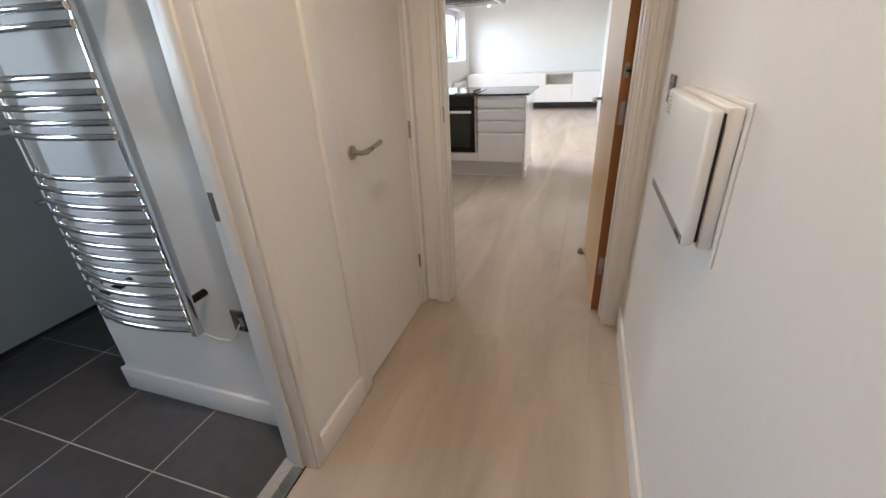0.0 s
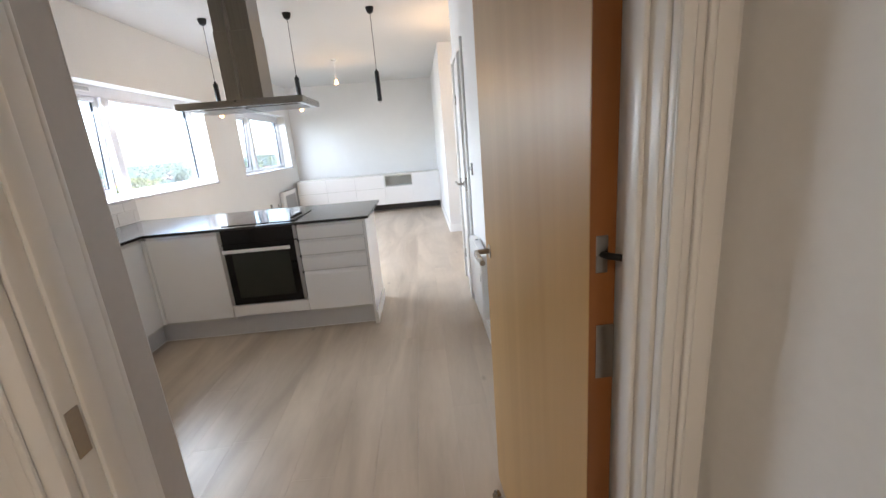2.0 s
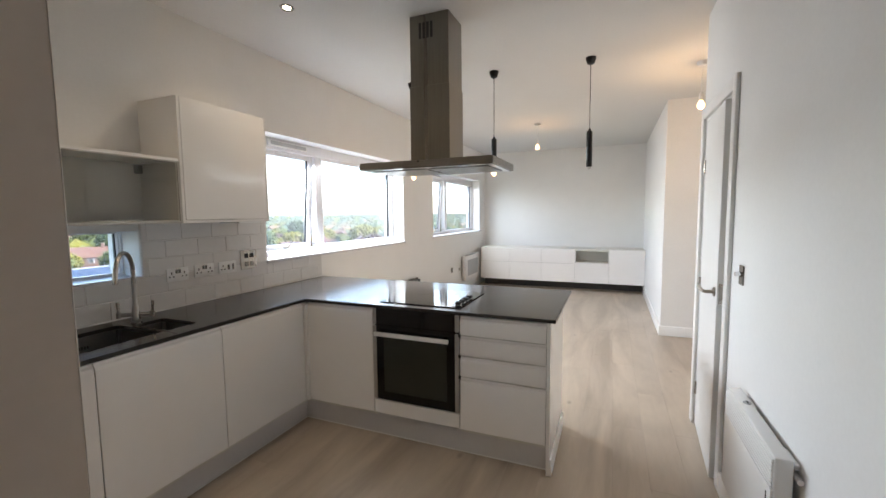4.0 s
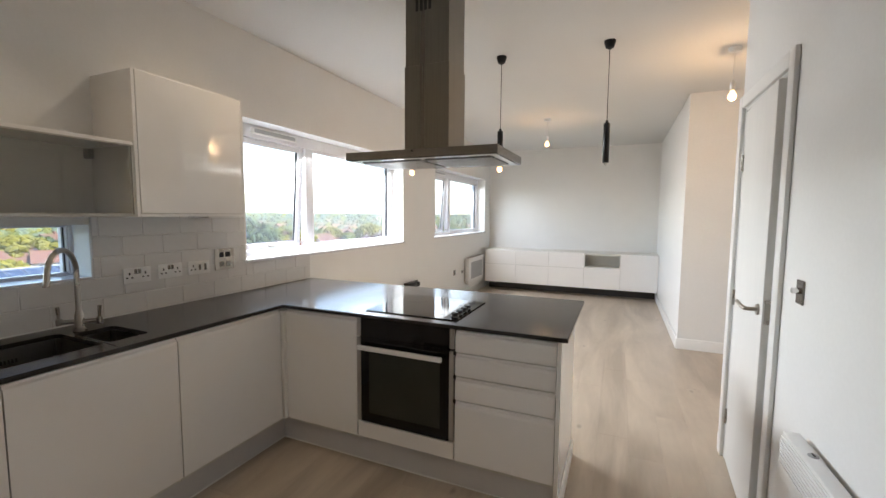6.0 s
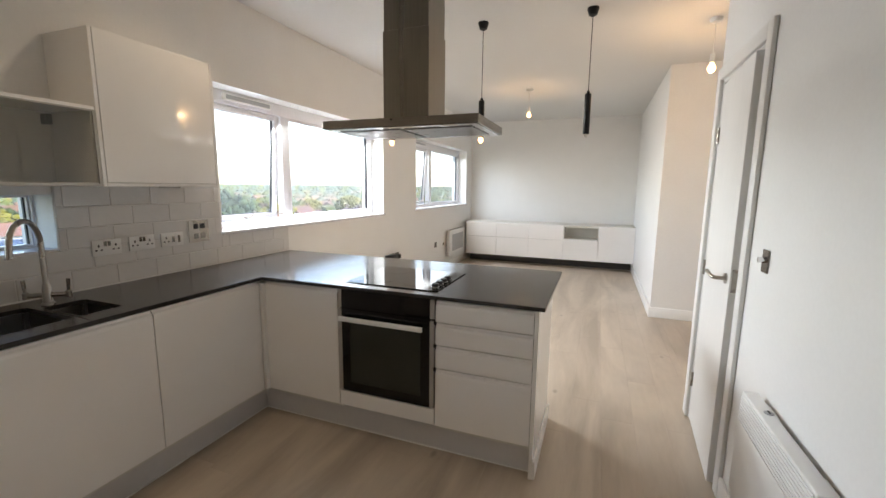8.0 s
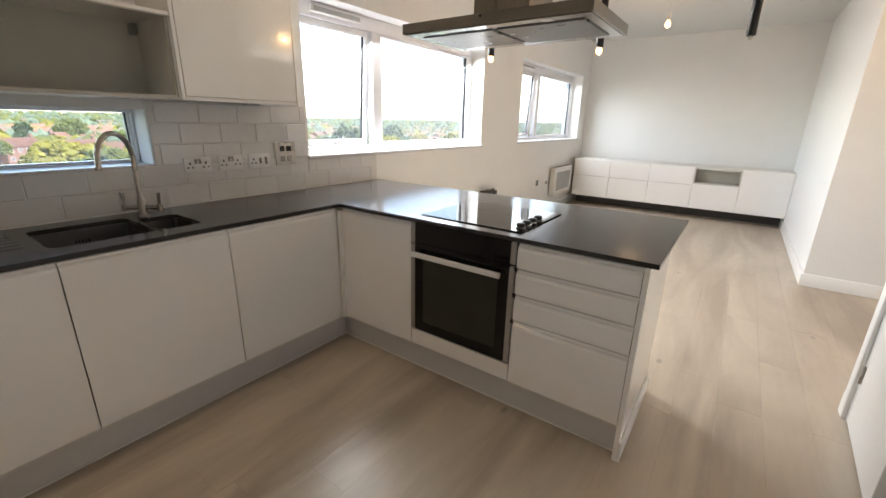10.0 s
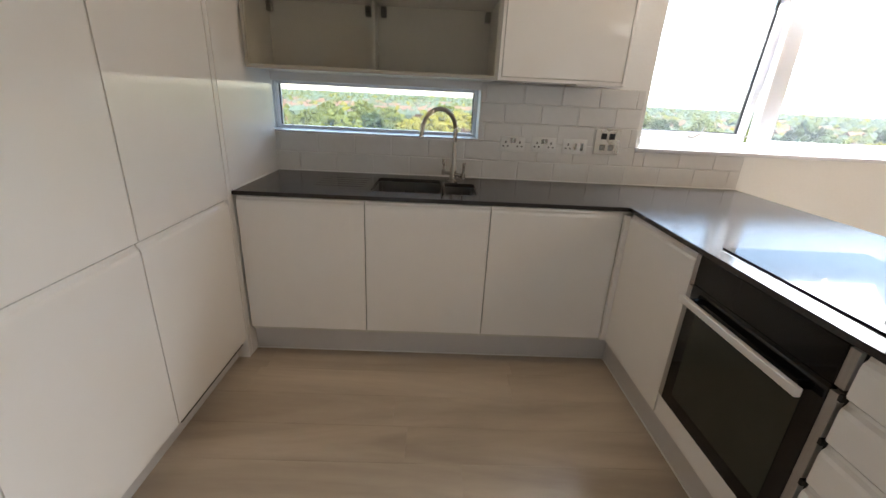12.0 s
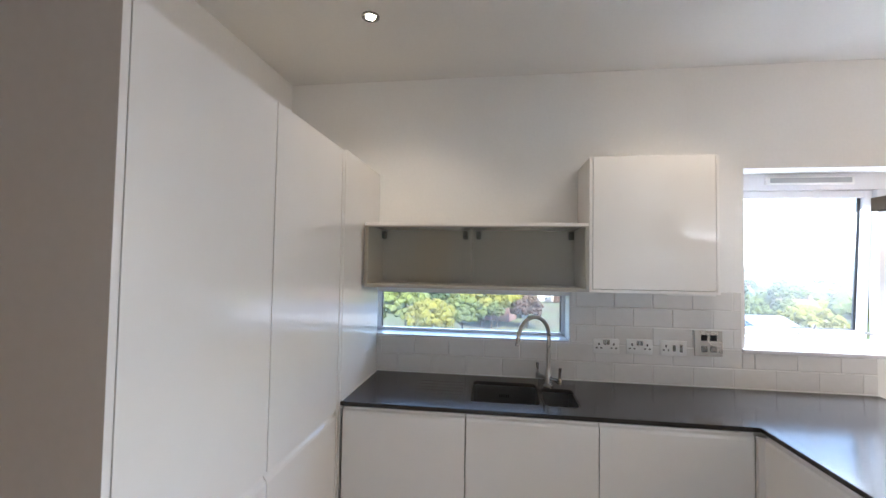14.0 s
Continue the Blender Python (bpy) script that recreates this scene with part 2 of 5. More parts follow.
def part(name, bm, mat, parent, label="", kind="", smooth=False):
    o = ORIGIN[parent]
    bmesh.ops.translate(bm, verts=bm.verts, vec=-o)
    mesh = bpy.data.meshes.new(name)
    bm.to_mesh(mesh)
    bm.free()
    for mm in (mat if isinstance(mat, (list, tuple)) else [mat]):
        mesh.materials.append(mm)
    if smooth:
        mesh.shade_smooth()
        mesh.set_sharp_from_angle(angle=radians(40))
    ob = tagged(new(name, mesh), label, kind=kind)
    ob.parent = parent
    ORIGIN[ob] = o
    return ob


def solid(name, bm, mat, label="", category="", kind="structure", smooth=False):
    mesh = bpy.data.meshes.new(name)
    bm.to_mesh(mesh)
    bm.free()
    mesh.materials.append(mat)
    if smooth:
        mesh.shade_smooth()
        mesh.set_sharp_from_angle(angle=radians(40))
    ob = tagged(new(name, mesh), label, category, kind=kind)
    ORIGIN[ob] = Vector((0, 0, 0))
    return ob


def B(*boxes, bev=0.0, seg=1):
    """A bmesh of boxes (x0, x1, y0, y1, z0, z1), each with its edges bevelled."""
    bm = bmesh.new()
    for x0, x1, y0, y1, z0, z1 in boxes:
        m = Matrix.Translation(((x0 + x1) / 2, (y0 + y1) / 2, (z0 + z1) / 2)) @ Matrix.Diagonal((abs(x1 - x0), abs(y1 - y0), abs(z1 - z0), 1))
        made = bmesh.ops.create_cube(bm, size=1, matrix=m)["verts"]
        if bev:
            edges = list({e for v in made for e in v.link_edges})
            bmesh.ops.bevel(bm, geom=edges, offset=bev, segments=seg, affect="EDGES", profile=0.5)
    return bm


def C(bm, a, b, r0, r1=None, seg=20):
    """Adds a capped cone or cylinder from a to b."""
    a, b = Vector(a), Vector(b)
    m = Matrix.Translation((a + b) / 2) @ (b - a).to_track_quat("Z", "Y").to_matrix().to_4x4()
    bmesh.ops.create_cone(bm, cap_ends=True, segments=seg, radius1=r0, radius2=r0 if r1 is None else r1, depth=(b - a).length, matrix=m)
    return bm


def tube(points, r, seg=12):
    """A bmesh of a round bar that follows the points."""
    bm = bmesh.new()
    pts = [Vector(p) for p in points]
    rings = []
    side = None
    for i, p in enumerate(pts):
        d = (pts[min(i + 1, len(pts) - 1)] - pts[max(i - 1, 0)]).normalized()
        if side is None:
            side = d.orthogonal().normalized()
        side = (side - d * side.dot(d)).normalized()
        up = d.cross(side)
        rings.append([bm.verts.new(p + r * (math.cos(k * math.tau / seg) * side + math.sin(k * math.tau / seg) * up)) for k in range(seg)])
    for a, b in zip(rings, rings[1:]):
        for k in range(seg):
            bm.faces.new((a[k], a[(k + 1) % seg], b[(k + 1) % seg], b[k]))
    bm.faces.new(rings[0][::-1])
    bm.faces.new(rings[-1])
    return bm


def turn(bm, at, angle, axis="Z"):
    bmesh.ops.rotate(bm, verts=bm.verts, cent=at, matrix=Matrix.Rotation(radians(angle), 3, axis))
    return bm


def lathe(profile, centre, seg=24):
    """Turns (radius, z) points about an upright axis."""
    bm = bmesh.new()
    rings = []
    for r, z in profile:
        rings.append([bm.verts.new((centre[0] + r * math.cos(k * math.tau / seg), centre[1] + r * math.sin(k * math.tau / seg), centre[2] + z)) for k in range(seg)])
    for a, b in zip(rings, rings[1:]):
        for k in range(seg):
            bm.faces.new((a[k], a[(k + 1) % seg], b[(k + 1) % seg], b[k]))
    bm.faces.new(rings[0][::-1])
    bm.faces.new(rings[-1])
    bmesh.ops.recalc_face_normals(bm, faces=bm.faces)
    return bm


# ---- the plan ----
XW, XE = -2.833, 0.337
YS, YN = 1.72, 10.70
HALL_Y = 1.60
CEIL = 2.78
HALL_X = -0.735
BATH_Y = 0.568
BY = 0.446
W1, W2, WS = (4.52, 6.905, 1.13, 2.17), (7.89, 10.33, 1.14, 2.18), (2.30, 3.545, 1.133, 1.408)


def wall_x(name, x0, x1, y0, y1, z1, holes, label, mat=M_WALL):
    """An upright wall between x0 and x1 that runs along y, with openings (y0, y1, z0, z1) in order."""
    boxes, y = [], y0
    for a, b, c, d in holes:
        boxes.append((x0, x1, y, a, 0, z1))
        if c > 0:
            boxes.append((x0, x1, a, b, 0, c))
        boxes.append((x0, x1, a, b, d, z1))
        y = b
    boxes.append((x0, x1, y, y1, 0, z1))
    return solid(name, B(*boxes), mat, label)


def wall_y(name, y0, y1, x0, x1, z1, holes, label, mat=M_WALL):
    boxes, x = [], x0
    for a, b, c, d in holes:
        boxes.append((x, a, y0, y1, 0, z1))
        if c > 0:
            boxes.append((a, b, y0, y1, 0, c))
        boxes.append((a, b, y0, y1, d, z1))
        x = b
    boxes.append((x, x1, y0, y1, 0, z1))
    return solid(name, B(*boxes), mat, label)


wall_west = wall_x("wall_west", XW - 0.30, XW, -1.9, YN + 0.12, CEIL, [(-1.1, -0.1, 1.1, 2.1), WS, W1, W2], "white painted outer wall with a long strip window and two wide windows")
wall_north = wall_y("wall_north", YN, YN + 0.2, XW, XE + 0.12, CEIL, [], "plain white painted end wall behind the low cabinets")
wall_east = wall_x("wall_east", XE, XE + 0.12, -1.9, 5.29, CEIL, [(4.52, 5.215, 0, 2.09)], "white painted long wall with a narrow door")
wall_east_far = wall_x("wall_east_far", XE, XE + 0.12, 7.478, YN, CEIL, [], "white painted wall of the living end")
wall_south = wall_y("wall_south", HALL_Y, YS, XW, XE, CEIL, [(-0.60, 0.258, 0, 2.05)], "white painted wall between hall and kitchen with a doorway")
wall_hall = wall_x("wall_hall", HALL_X - 0.11, HALL_X, BY, HALL_Y, CEIL, [(0.868, 1.545, 0, 2.05)], "white painted hall wall with a white door")
wall_bath = wall_y("wall_bath", BATH_Y, BATH_Y + 0.1, -1.80, HALL_X - 0.11, CEIL, [], "white painted bathroom wall behind the towel radiator")
wall_bath_nook = wall_x("wall_bath_nook", -1.80, -1.70, BATH_Y + 0.1, HALL_Y, CEIL, [], "white painted side wall of the bathroom nook")
wall_bath_hall = wall_x("wall_bath_hall", HALL_X - 0.11, HALL_X, -1.9, -0.36, CEIL, [], "white painted hall wall beside the bathroom doorway")
solid("wall_over_bath_door", B((HALL_X - 0.11, HALL_X, -0.36, BY, 2.05, CEIL)), M_WALL, "white painted wall above the bathroom doorway")
wall_behind = wall_y("wall_behind", -2.02, -1.9, XW - 0.3, XE + 0.12, CEIL, [], "plain white wall that closes the hall")
solid("wall_passage", B((XE + 0.12, 2.2, 7.478, 7.6, 0, CEIL), (2.2, 2.32, 5.17, 7.6, 0, CEIL), (XE + 0.12, 2.2, 5.17, 5.29, 0, CEIL)), M_WALL, "white painted walls of the side passage in warm light")
solid("wall_cupboard", B((1.15, 1.27, 4.3, 5.17, 0, CEIL), (XE + 0.12, 1.15, 4.3, 4.42, 0, CEIL)), M_WALL, "plain white walls of the cupboard behind the narrow door")
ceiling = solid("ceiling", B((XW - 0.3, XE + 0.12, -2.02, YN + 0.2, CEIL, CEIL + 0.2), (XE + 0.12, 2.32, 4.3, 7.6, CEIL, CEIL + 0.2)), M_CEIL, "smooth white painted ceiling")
floor = solid("floor", B((XW, XE + 0.12, -1.9, YN, -0.2, -0.012), (XE + 0.12, 2.32, 4.3, 7.6, -0.2, -0.012)), M_DARK, "pale oak laminate floor laid in long boards")
floor_bath = solid("floor_bath", B((XW, HALL_X - 0.06, -1.9, BATH_Y + 1.0, -0.012, -0.001)), M_LIGHTGROUT, "dark grey square floor tiles with light joints")

# ---- trims ----


def skirting(name, x0, x1, y0, y1, label="white painted skirting board with a rounded top"):
    return solid(name, B((x0, x1, y0, y1, -0.001, 0.118), bev=0.006, seg=2), M_TRIM, label, smooth=True)


SK = 0.018
skirting("skirting_east", XE - SK, XE, YS + 0.09, 4.445)
skirting("skirting_hall_east", XE - SK, XE, -1.9, HALL_Y - 0.003)
skirting("skirting_corner", XE - SK, XE, 5.286, 5.29 + SK)
skirting("skirting_passage_end", XE - SK, 2.2, 7.478 - SK, 7.478)
skirting("skirting_east_far", XE - SK, XE, 7.479, 10.40)
skirting("skirting_west", XW, XW + SK, 5.20, 10.40)
skirting("skirting_hall_west", HALL_X, HALL_X + SK, BY + 0.031, 0.79)
skirting("skirting_bath", -1.80 - SK, HALL_X - 0.112, BATH_Y - SK, BATH_Y)
skirting("skirting_bath_nook", -1.80 - SK, -1.80, BATH_Y, HALL_Y)
skirting("skirting_kitchen_south", -0.985, -0.655, YS, YS + SK)


def casing(name, run, boxes, label="white painted moulded door casing"):
    top = tagged(new(name), label, kind="structure")
    ORIGIN[top] = Vector((0, 0, 0))
    for b in boxes:
        part("head" if b[4] > 1.5 else "upright", B(b, bev=0.005, seg=2), M_TRIM, top, smooth=True)
    return top


# kitchen doorway: casings on both faces, lining and stops
DL, DR = -0.585, 0.243
for side, y0, y1 in (("hall", HALL_Y - 0.018, HALL_Y), ("kitchen", YS, YS + 0.018)):
    casing("door_casing_" + side, "x", [(DL - 0.075, DL - 0.006, y0, y1, 0, 2.12), (DR + 0.006, DR + 0.078, y0, y1, 0, 2.12), (DL - 0.006, DR + 0.006, y0, y1, 2.055, 2.12)])
    yy = (y0 - 0.007, y0) if side == "hall" else (y1, y1 + 0.007)
    casing("door_casing_bead_" + side, "x", [(DL - 0.048, DL - 0.036, *yy, 0, 2.10), (DR + 0.037, DR + 0.048, *yy, 0, 2.10), (DR + 0.006, DR + 0.024, *yy, 0, 2.08)], "raised bead on the white door casing")
casing("door_lining_kitchen", "x", [(DL - 0.015, DL, HALL_Y, YS, 0, 2.05), (DR, DR + 0.015, HALL_Y, YS, 0, 2.05), (DL, DR, HALL_Y, YS, 2.032, 2.05), (DL, DL + 0.010, 1.63, 1.67, 0, 2.03), (DR - 0.010, DR, 1.63, 1.67, 0, 2.03)], "white painted door lining with stops")
# bathroom doorway
casing("door_casing_bath", "y", [(HALL_X, HALL_X + 0.018, BY - 0.01, BY + 0.03, 0, 2.12), (HALL_X, HALL_X + 0.018, -0.42, -0.36, 0, 2.12), (HALL_X, HALL_X + 0.018, -0.36, BY - 0.01, 2.055, 2.12)])
casing("door_lining_bath", "y", [(HALL_X - 0.115, HALL_X + 0.004, BY - 0.016, BY, 0, 2.05), (HALL_X - 0.08, HALL_X - 0.04, BY - 0.028, BY - 0.016, 0, 2.04), (HALL_X - 0.115, HALL_X, -0.36, -0.34, 0, 2.05)], "white painted lining of the bathroom doorway")
casing("door_casing_bath_inner", "y", [(HALL_X - 0.133, HALL_X - 0.115, BY, BY + 0.075, 0, 2.12)])
part("strike_plate", B((HALL_X - 0.108, HALL_X - 0.086, BY - 0.0175, BY - 0.0162, 0.95, 1.03)), M_NICKEL, bpy.data.objects["door_lining_bath"])
solid("threshold_strip", B((HALL_X - 0.085, HALL_X - 0.04, -0.34, BY - 0.03, -0.002, 0.006), bev=0.003), M_NICKEL, "flat metal threshold strip between tiles and laminate")
# hall door casing
casing("door_casing_hall", "y", [(HALL_X, HALL_X + 0.018, 0.792, 0.862, 0, 2.12), (HALL_X, HALL_X + 0.018, 1.553, 1.598, 0, 2.12), (HALL_X, HALL_X + 0.018, 0.862, 1.553, 2.055, 2.12)])
casing("door_lining_hall", "y", [(HALL_X - 0.11, HALL_X - 0.002, 0.868, 0.887, 0, 2.05), (HALL_X - 0.11, HALL_X - 0.002, 1.53, 1.545, 0, 2.05), (HALL_X - 0.11, HALL_X - 0.002, 0.887, 1.53, 2.035, 2.05)], "white painted door lining")
# narrow door casing on the long wall
casing("door_casing_east", "y", [(XE - 0.02, XE, 4.447, 4.514, 0, 2.165), (XE - 0.02, XE, 5.221, 5.286, 0, 2.165), (XE - 0.02, XE, 4.514, 5.221, 2.096, 2.165)])
casing("door_lining_east", "y", [(XE + 0.0, XE + 0.12, 4.52, 4.54, 0, 2.09), (XE + 0.0, XE + 0.12, 5.195, 5.215, 0, 2.09), (XE + 0.0, XE + 0.12, 4.54, 5.195, 2.072, 2.09)], "white painted door lining")


def lever(parent, x, y, z, out, along, reach=0.13):
    """A lever handle: out is the way from the leaf, along the way that the grip points."""
    o, a = Vector(out), Vector(along)
    c = Vector((x, y, z))
    h = part("door_handle", tube([c + o * 0.006, c + o * 0.045, c + o * 0.054 + a * 0.008, c + o * 0.058 + a * 0.03, c + o * 0.058 + a * reach], 0.0095), M_NICKEL, parent, "satin nickel lever handle", smooth=True)
    part("rosette", C(bmesh.new(), c, c + o * 0.009, 0.026, 0.025, 28), M_NICKEL, h, smooth=True)
    return h


part("strike_plate", B((DL - 0.0005, DL + 0.0012, 1.640 - 0.035, 1.640 - 0.012, 1.02, 1.095)), M_NICKEL, bpy.data.objects["door_lining_kitchen"])

# white flush door of the hall cupboard
hd = thing("cupboard_door", (HALL_X, 1.22, 0), "closed white flush door with a satin lever handle", "door")
part("leaf", B((HALL_X - 0.045, HALL_X - 0.004, 0.895, 1.524, 0.006, 2.032), bev=0.002), M_DOORW, hd)
lever(hd, HALL_X - 0.004, 0.985, 1.01, (1, 0, 0), (0, 1, 0.12))
for z in (0.29, 1.0, 1.75):
    part("hinge", C(bmesh.new(), (HALL_X + 0.003, 1.53, z - 0.04), (HALL_X + 0.003, 1.53, z + 0.04), 0.006, seg=10), M_NICKEL, hd, smooth=True)

# oak door, open against the long wall
od = thing("oak_door", (0.213, 1.733, 0), "open oak veneered door with satin lever handles", "door")
OA = 3.0
OH = (0.238, 1.733, 0)
part("leaf", turn(B((0.194, 0.238, 1.702, 2.53, 0.008, 2.02), bev=0.0015), OH, OA), M_OAK, od)
part("lipping", turn(B((0.1945, 0.2375, 1.7005, 1.7018, 0.01, 2.018)), OH, OA), M_OAKEDGE, od, "reddish oak edge strip")
hx, hy = 0.162, 2.468
lever(od, hx, hy, 1.03, (-1, 0.0, 0), (0.05, -1, -0.02))
lever(od, 0.198, hy, 1.03, (1, 0, 0), (-0.05, -1, -0.02), 0.12)
for z in (0.28, 1.05, 1.74):
    part("hinge", turn(B((0.206, 0.2375, 1.6985, 1.7004, z - 0.05, z + 0.05)), OH, OA), M_NICKEL, od)
cl = part("closer_plate", turn(B((0.204, 0.224, 1.6985, 1.7004, 1.192, 1.254), bev=0.0008), OH, OA), M_NICKEL, od, "steel plate of a chain door closer")
part("closer_arm", tube([(0.217, 1.700, 1.223), (0.219, 1.690, 1.223), (0.2425, 1.677, 1.220)], 0.006, 10), M_BLACK, cl, smooth=True)
ds = thing("door_stop", (0.135, 2.42, 0), "small satin metal door stop beside the oak door", "door stop")
part("body", lathe([(0.018, 0.001), (0.018, 0.02), (0.012, 0.028), (0.012, 0.035), (0.004, 0.038)], (0.125, 2.42, 0)), M_NICKEL, ds, smooth=True)

# narrow white door standing slightly open
nd = thing("narrow_door", (XE, 5.22, 0), "narrow white flush door standing slightly ajar", "door")
NH, NA = (XE + 0.002, 5.192, 0), -3.4
part("leaf", turn(B((XE - 0.0, XE + 0.038, 4.552, 5.19, 0.008, 2.066), bev=0.002), NH, NA), M_DOORW, nd)
part("latch_plate", turn(B((XE + 0.008, XE + 0.032, 4.5495, 4.5518, 0.99, 1.10)), NH, NA), M_NICKEL, nd)
lever(nd, XE - 0.033, 4.62, 1.045, (-1, 0, 0), (0, 1, 0.1), 0.12)
for z in (0.27, 1.0, 1.78):
    part("hinge", C(bmesh.new(), (XE - 0.005, 5.196, z - 0.045), (XE - 0.005, 5.196, z + 0.045), 0.007, seg=10), M_NICKEL, nd, smooth=True)

# ---- windows ----


def window(name, y0, y1, z0, z1, split, label, open_left=True, vent=True):
    """A white window set back in the wall: outer frame, post, a top-hung sash ajar and a fixed pane."""
    w = tagged(new(name), label, kind="structure")
    w.location = (XW - 0.17, (y0 + y1) / 2, z0)
    ORIGIN[w] = Vector(w.location)
    xi, xo = XW - 0.155, XW - 0.225
    head, side, foot = (0.10, 0.055, 0.045) if vent else (0.008, 0.014, 0.012)
    fr = [(xo, xi, y0, y0 + side, z0, z1), (xo, xi, y1 - side, y1, z0, z1), (xo, xi, y0 + side, y1 - side, z0, z0 + foot), (xo, xi, y0 + side, y1 - side, z1 - head, z1)]
    if split:
        fr.append((xo, xi, split - 0.03, split + 0.07, z0 + 0.045, z1 - head))
    part("window_frame", B(*fr, bev=0.003, seg=2), M_PVC, w, smooth=True)
    panes = [(y0 + 0.055, split - 0.03, True), (split + 0.07, y1 - 0.055, False)] if split else [(y0 + side, y1 - side, False)]
    for a, b, opens in panes:
        c, d = z0 + foot, z1 - head
        if opens:
            hinge = (xo + 0.02, 0, d)
            ang = -4.0
            sx0, sx1 = xo - 0.012, xo + 0.045
            g = 0.045
            s = part("sash", turn(B((sx0, sx1, a, a + g, c, d), (sx0, sx1, b - g, b, c, d), (sx0, sx1, a + g, b - g, c, c + g), (sx0, sx1, a + g, b - g, d - g, d), bev=0.005, seg=2), hinge, -ang, "Y"), M_PVC, w, smooth=True)
            part("gasket", turn(B((sx0 + 0.02, sx0 + 0.03, a + g, a + g + 0.008, c + g, d - g), (sx0 + 0.02, sx0 + 0.03, b - g - 0.016, b - g, c + g, d - g), (sx0 + 0.02, sx0 + 0.03, a + g, b - g, c + g, c + g + 0.006)), hinge, -ang, "Y"), M_GASKET, s)
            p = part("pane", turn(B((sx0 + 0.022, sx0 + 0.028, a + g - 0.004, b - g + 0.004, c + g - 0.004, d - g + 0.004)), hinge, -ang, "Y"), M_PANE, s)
            p.visible_shadow = False
            m = (a + b) / 2
            part("window_handle", turn(tube([(sx1, m, c + 0.02), (sx1 + 0.03, m, c + 0.02), (sx1 + 0.04, m + 0.01, c + 0.022), (sx1 + 0.045, m + 0.05, c + 0.05), (sx1 + 0.045, m + 0.065, c + 0.085)], 0.008, 10), hinge, -ang, "Y"), M_NICKEL, s, smooth=True)
            part("window_stay", B((xo - 0.045, xi - 0.01, b - 0.012, b - 0.006, c + 0.03, c + 0.042)), M_NICKEL, w)
        else:
            g = 0.02 if vent else 0.008
            part("glazing_bead", B((xo + 0.02, xi - 0.012, a, a + g, c, d), (xo + 0.02, xi - 0.012, b - g, b, c, d), (xo + 0.02, xi - 0.012, a + g, b - g, c, c + g), (xo + 0.02, xi - 0.012, a + g, b - g, d - g, d), bev=0.003), M_PVC, w)
            part("gasket", B((xo + 0.018, xo + 0.03, a + g, a + g + 0.007, c + g, d - g), (xo + 0.018, xo + 0.034, b - g - (0.026 if vent else 0.006), b - g, c + g, d - g)), M_GASKET, w)
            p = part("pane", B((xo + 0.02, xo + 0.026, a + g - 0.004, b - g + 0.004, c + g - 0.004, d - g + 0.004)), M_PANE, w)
            p.visible_shadow = False
    if vent:
        v = y0 + 0.20
        vb = part("trickle_vent", B((xi, xi + 0.026, v, v + 0.48, z1 - 0.072, z1 - 0.022), bev=0.008, seg=2), M_PLASTIC, w, smooth=True)
        part("vent_slot", B((xi + 0.0255, xi + 0.028, v + 0.02, v + 0.46, z1 - 0.062, z1 - 0.032)), M_GREYPL, vb)
    return w


w1 = window("window_1", *W1, 5.36, "wide white window with one sash pushed slightly open, over a white sill")
part("window_sill", B((XW - 0.155, XW + 0.028, W1[0] - 0.02, W1[1] + 0.0, W1[2] - 0.022, W1[2] + 0.002), bev=0.006, seg=2), M_PVC, w1, smooth=True)
w2 = window("window_2", *W2, 8.78, "wide white window of the living end with one sash pushed slightly open")
part("window_sill", B((XW - 0.155, XW + 0.028, W2[0] - 0.02, W2[1] + 0.0, W2[2] - 0.022, W2[2] + 0.002), bev=0.006, seg=2), M_PVC, w2, smooth=True)
w3 = window("window_3", *WS, None, "long low white strip window behind the sink", vent=False)
part("window_sill", B((XW - 0.155, XW + 0.006, WS[0], WS[1], WS[2] - 0.006, WS[2] + 0.004), bev=0.002), M_PVC, w3)
w4 = window("window_4", -1.1, -0.1, 1.1, 2.1, None, "white bathroom window", vent=False)

# ---- kitchen base run ----
WT, WB = 0.905, 0.885
FX, FY = -2.222, 4.248


def j_door_x(parent, y0, y1, z0, z1, name="door", grip=True):
    """A slab front on the plane x = FX with a grip rail scooped out above it."""
    t = 0.02
    bm = bmesh.new()
    prof = [(FX - t, z0), (FX, z0), (FX, z1 - 0.03), (FX - 0.003, z1 - 0.018), (FX - 0.011, z1 - 0.009), (FX - 0.013, z1), (FX - t, z1)]
    if not grip:
        prof = [(FX - t, z0), (FX, z0), (FX, z1), (FX - t, z1)]
    lo = [bm.verts.new((x, y0, z)) for x, z in prof]
    hi = [bm.verts.new((x, y1, z)) for x, z in prof]
    n = len(prof)
    for k in range(n):
        bm.faces.new((lo[k], lo[(k + 1) % n], hi[(k + 1) % n], hi[k]))
    bm.faces.new(lo[::-1])
    bm.faces.new(hi)
    bmesh.ops.recalc_face_normals(bm, faces=bm.faces)
    return part(name, bm, M_GLOSS, parent)


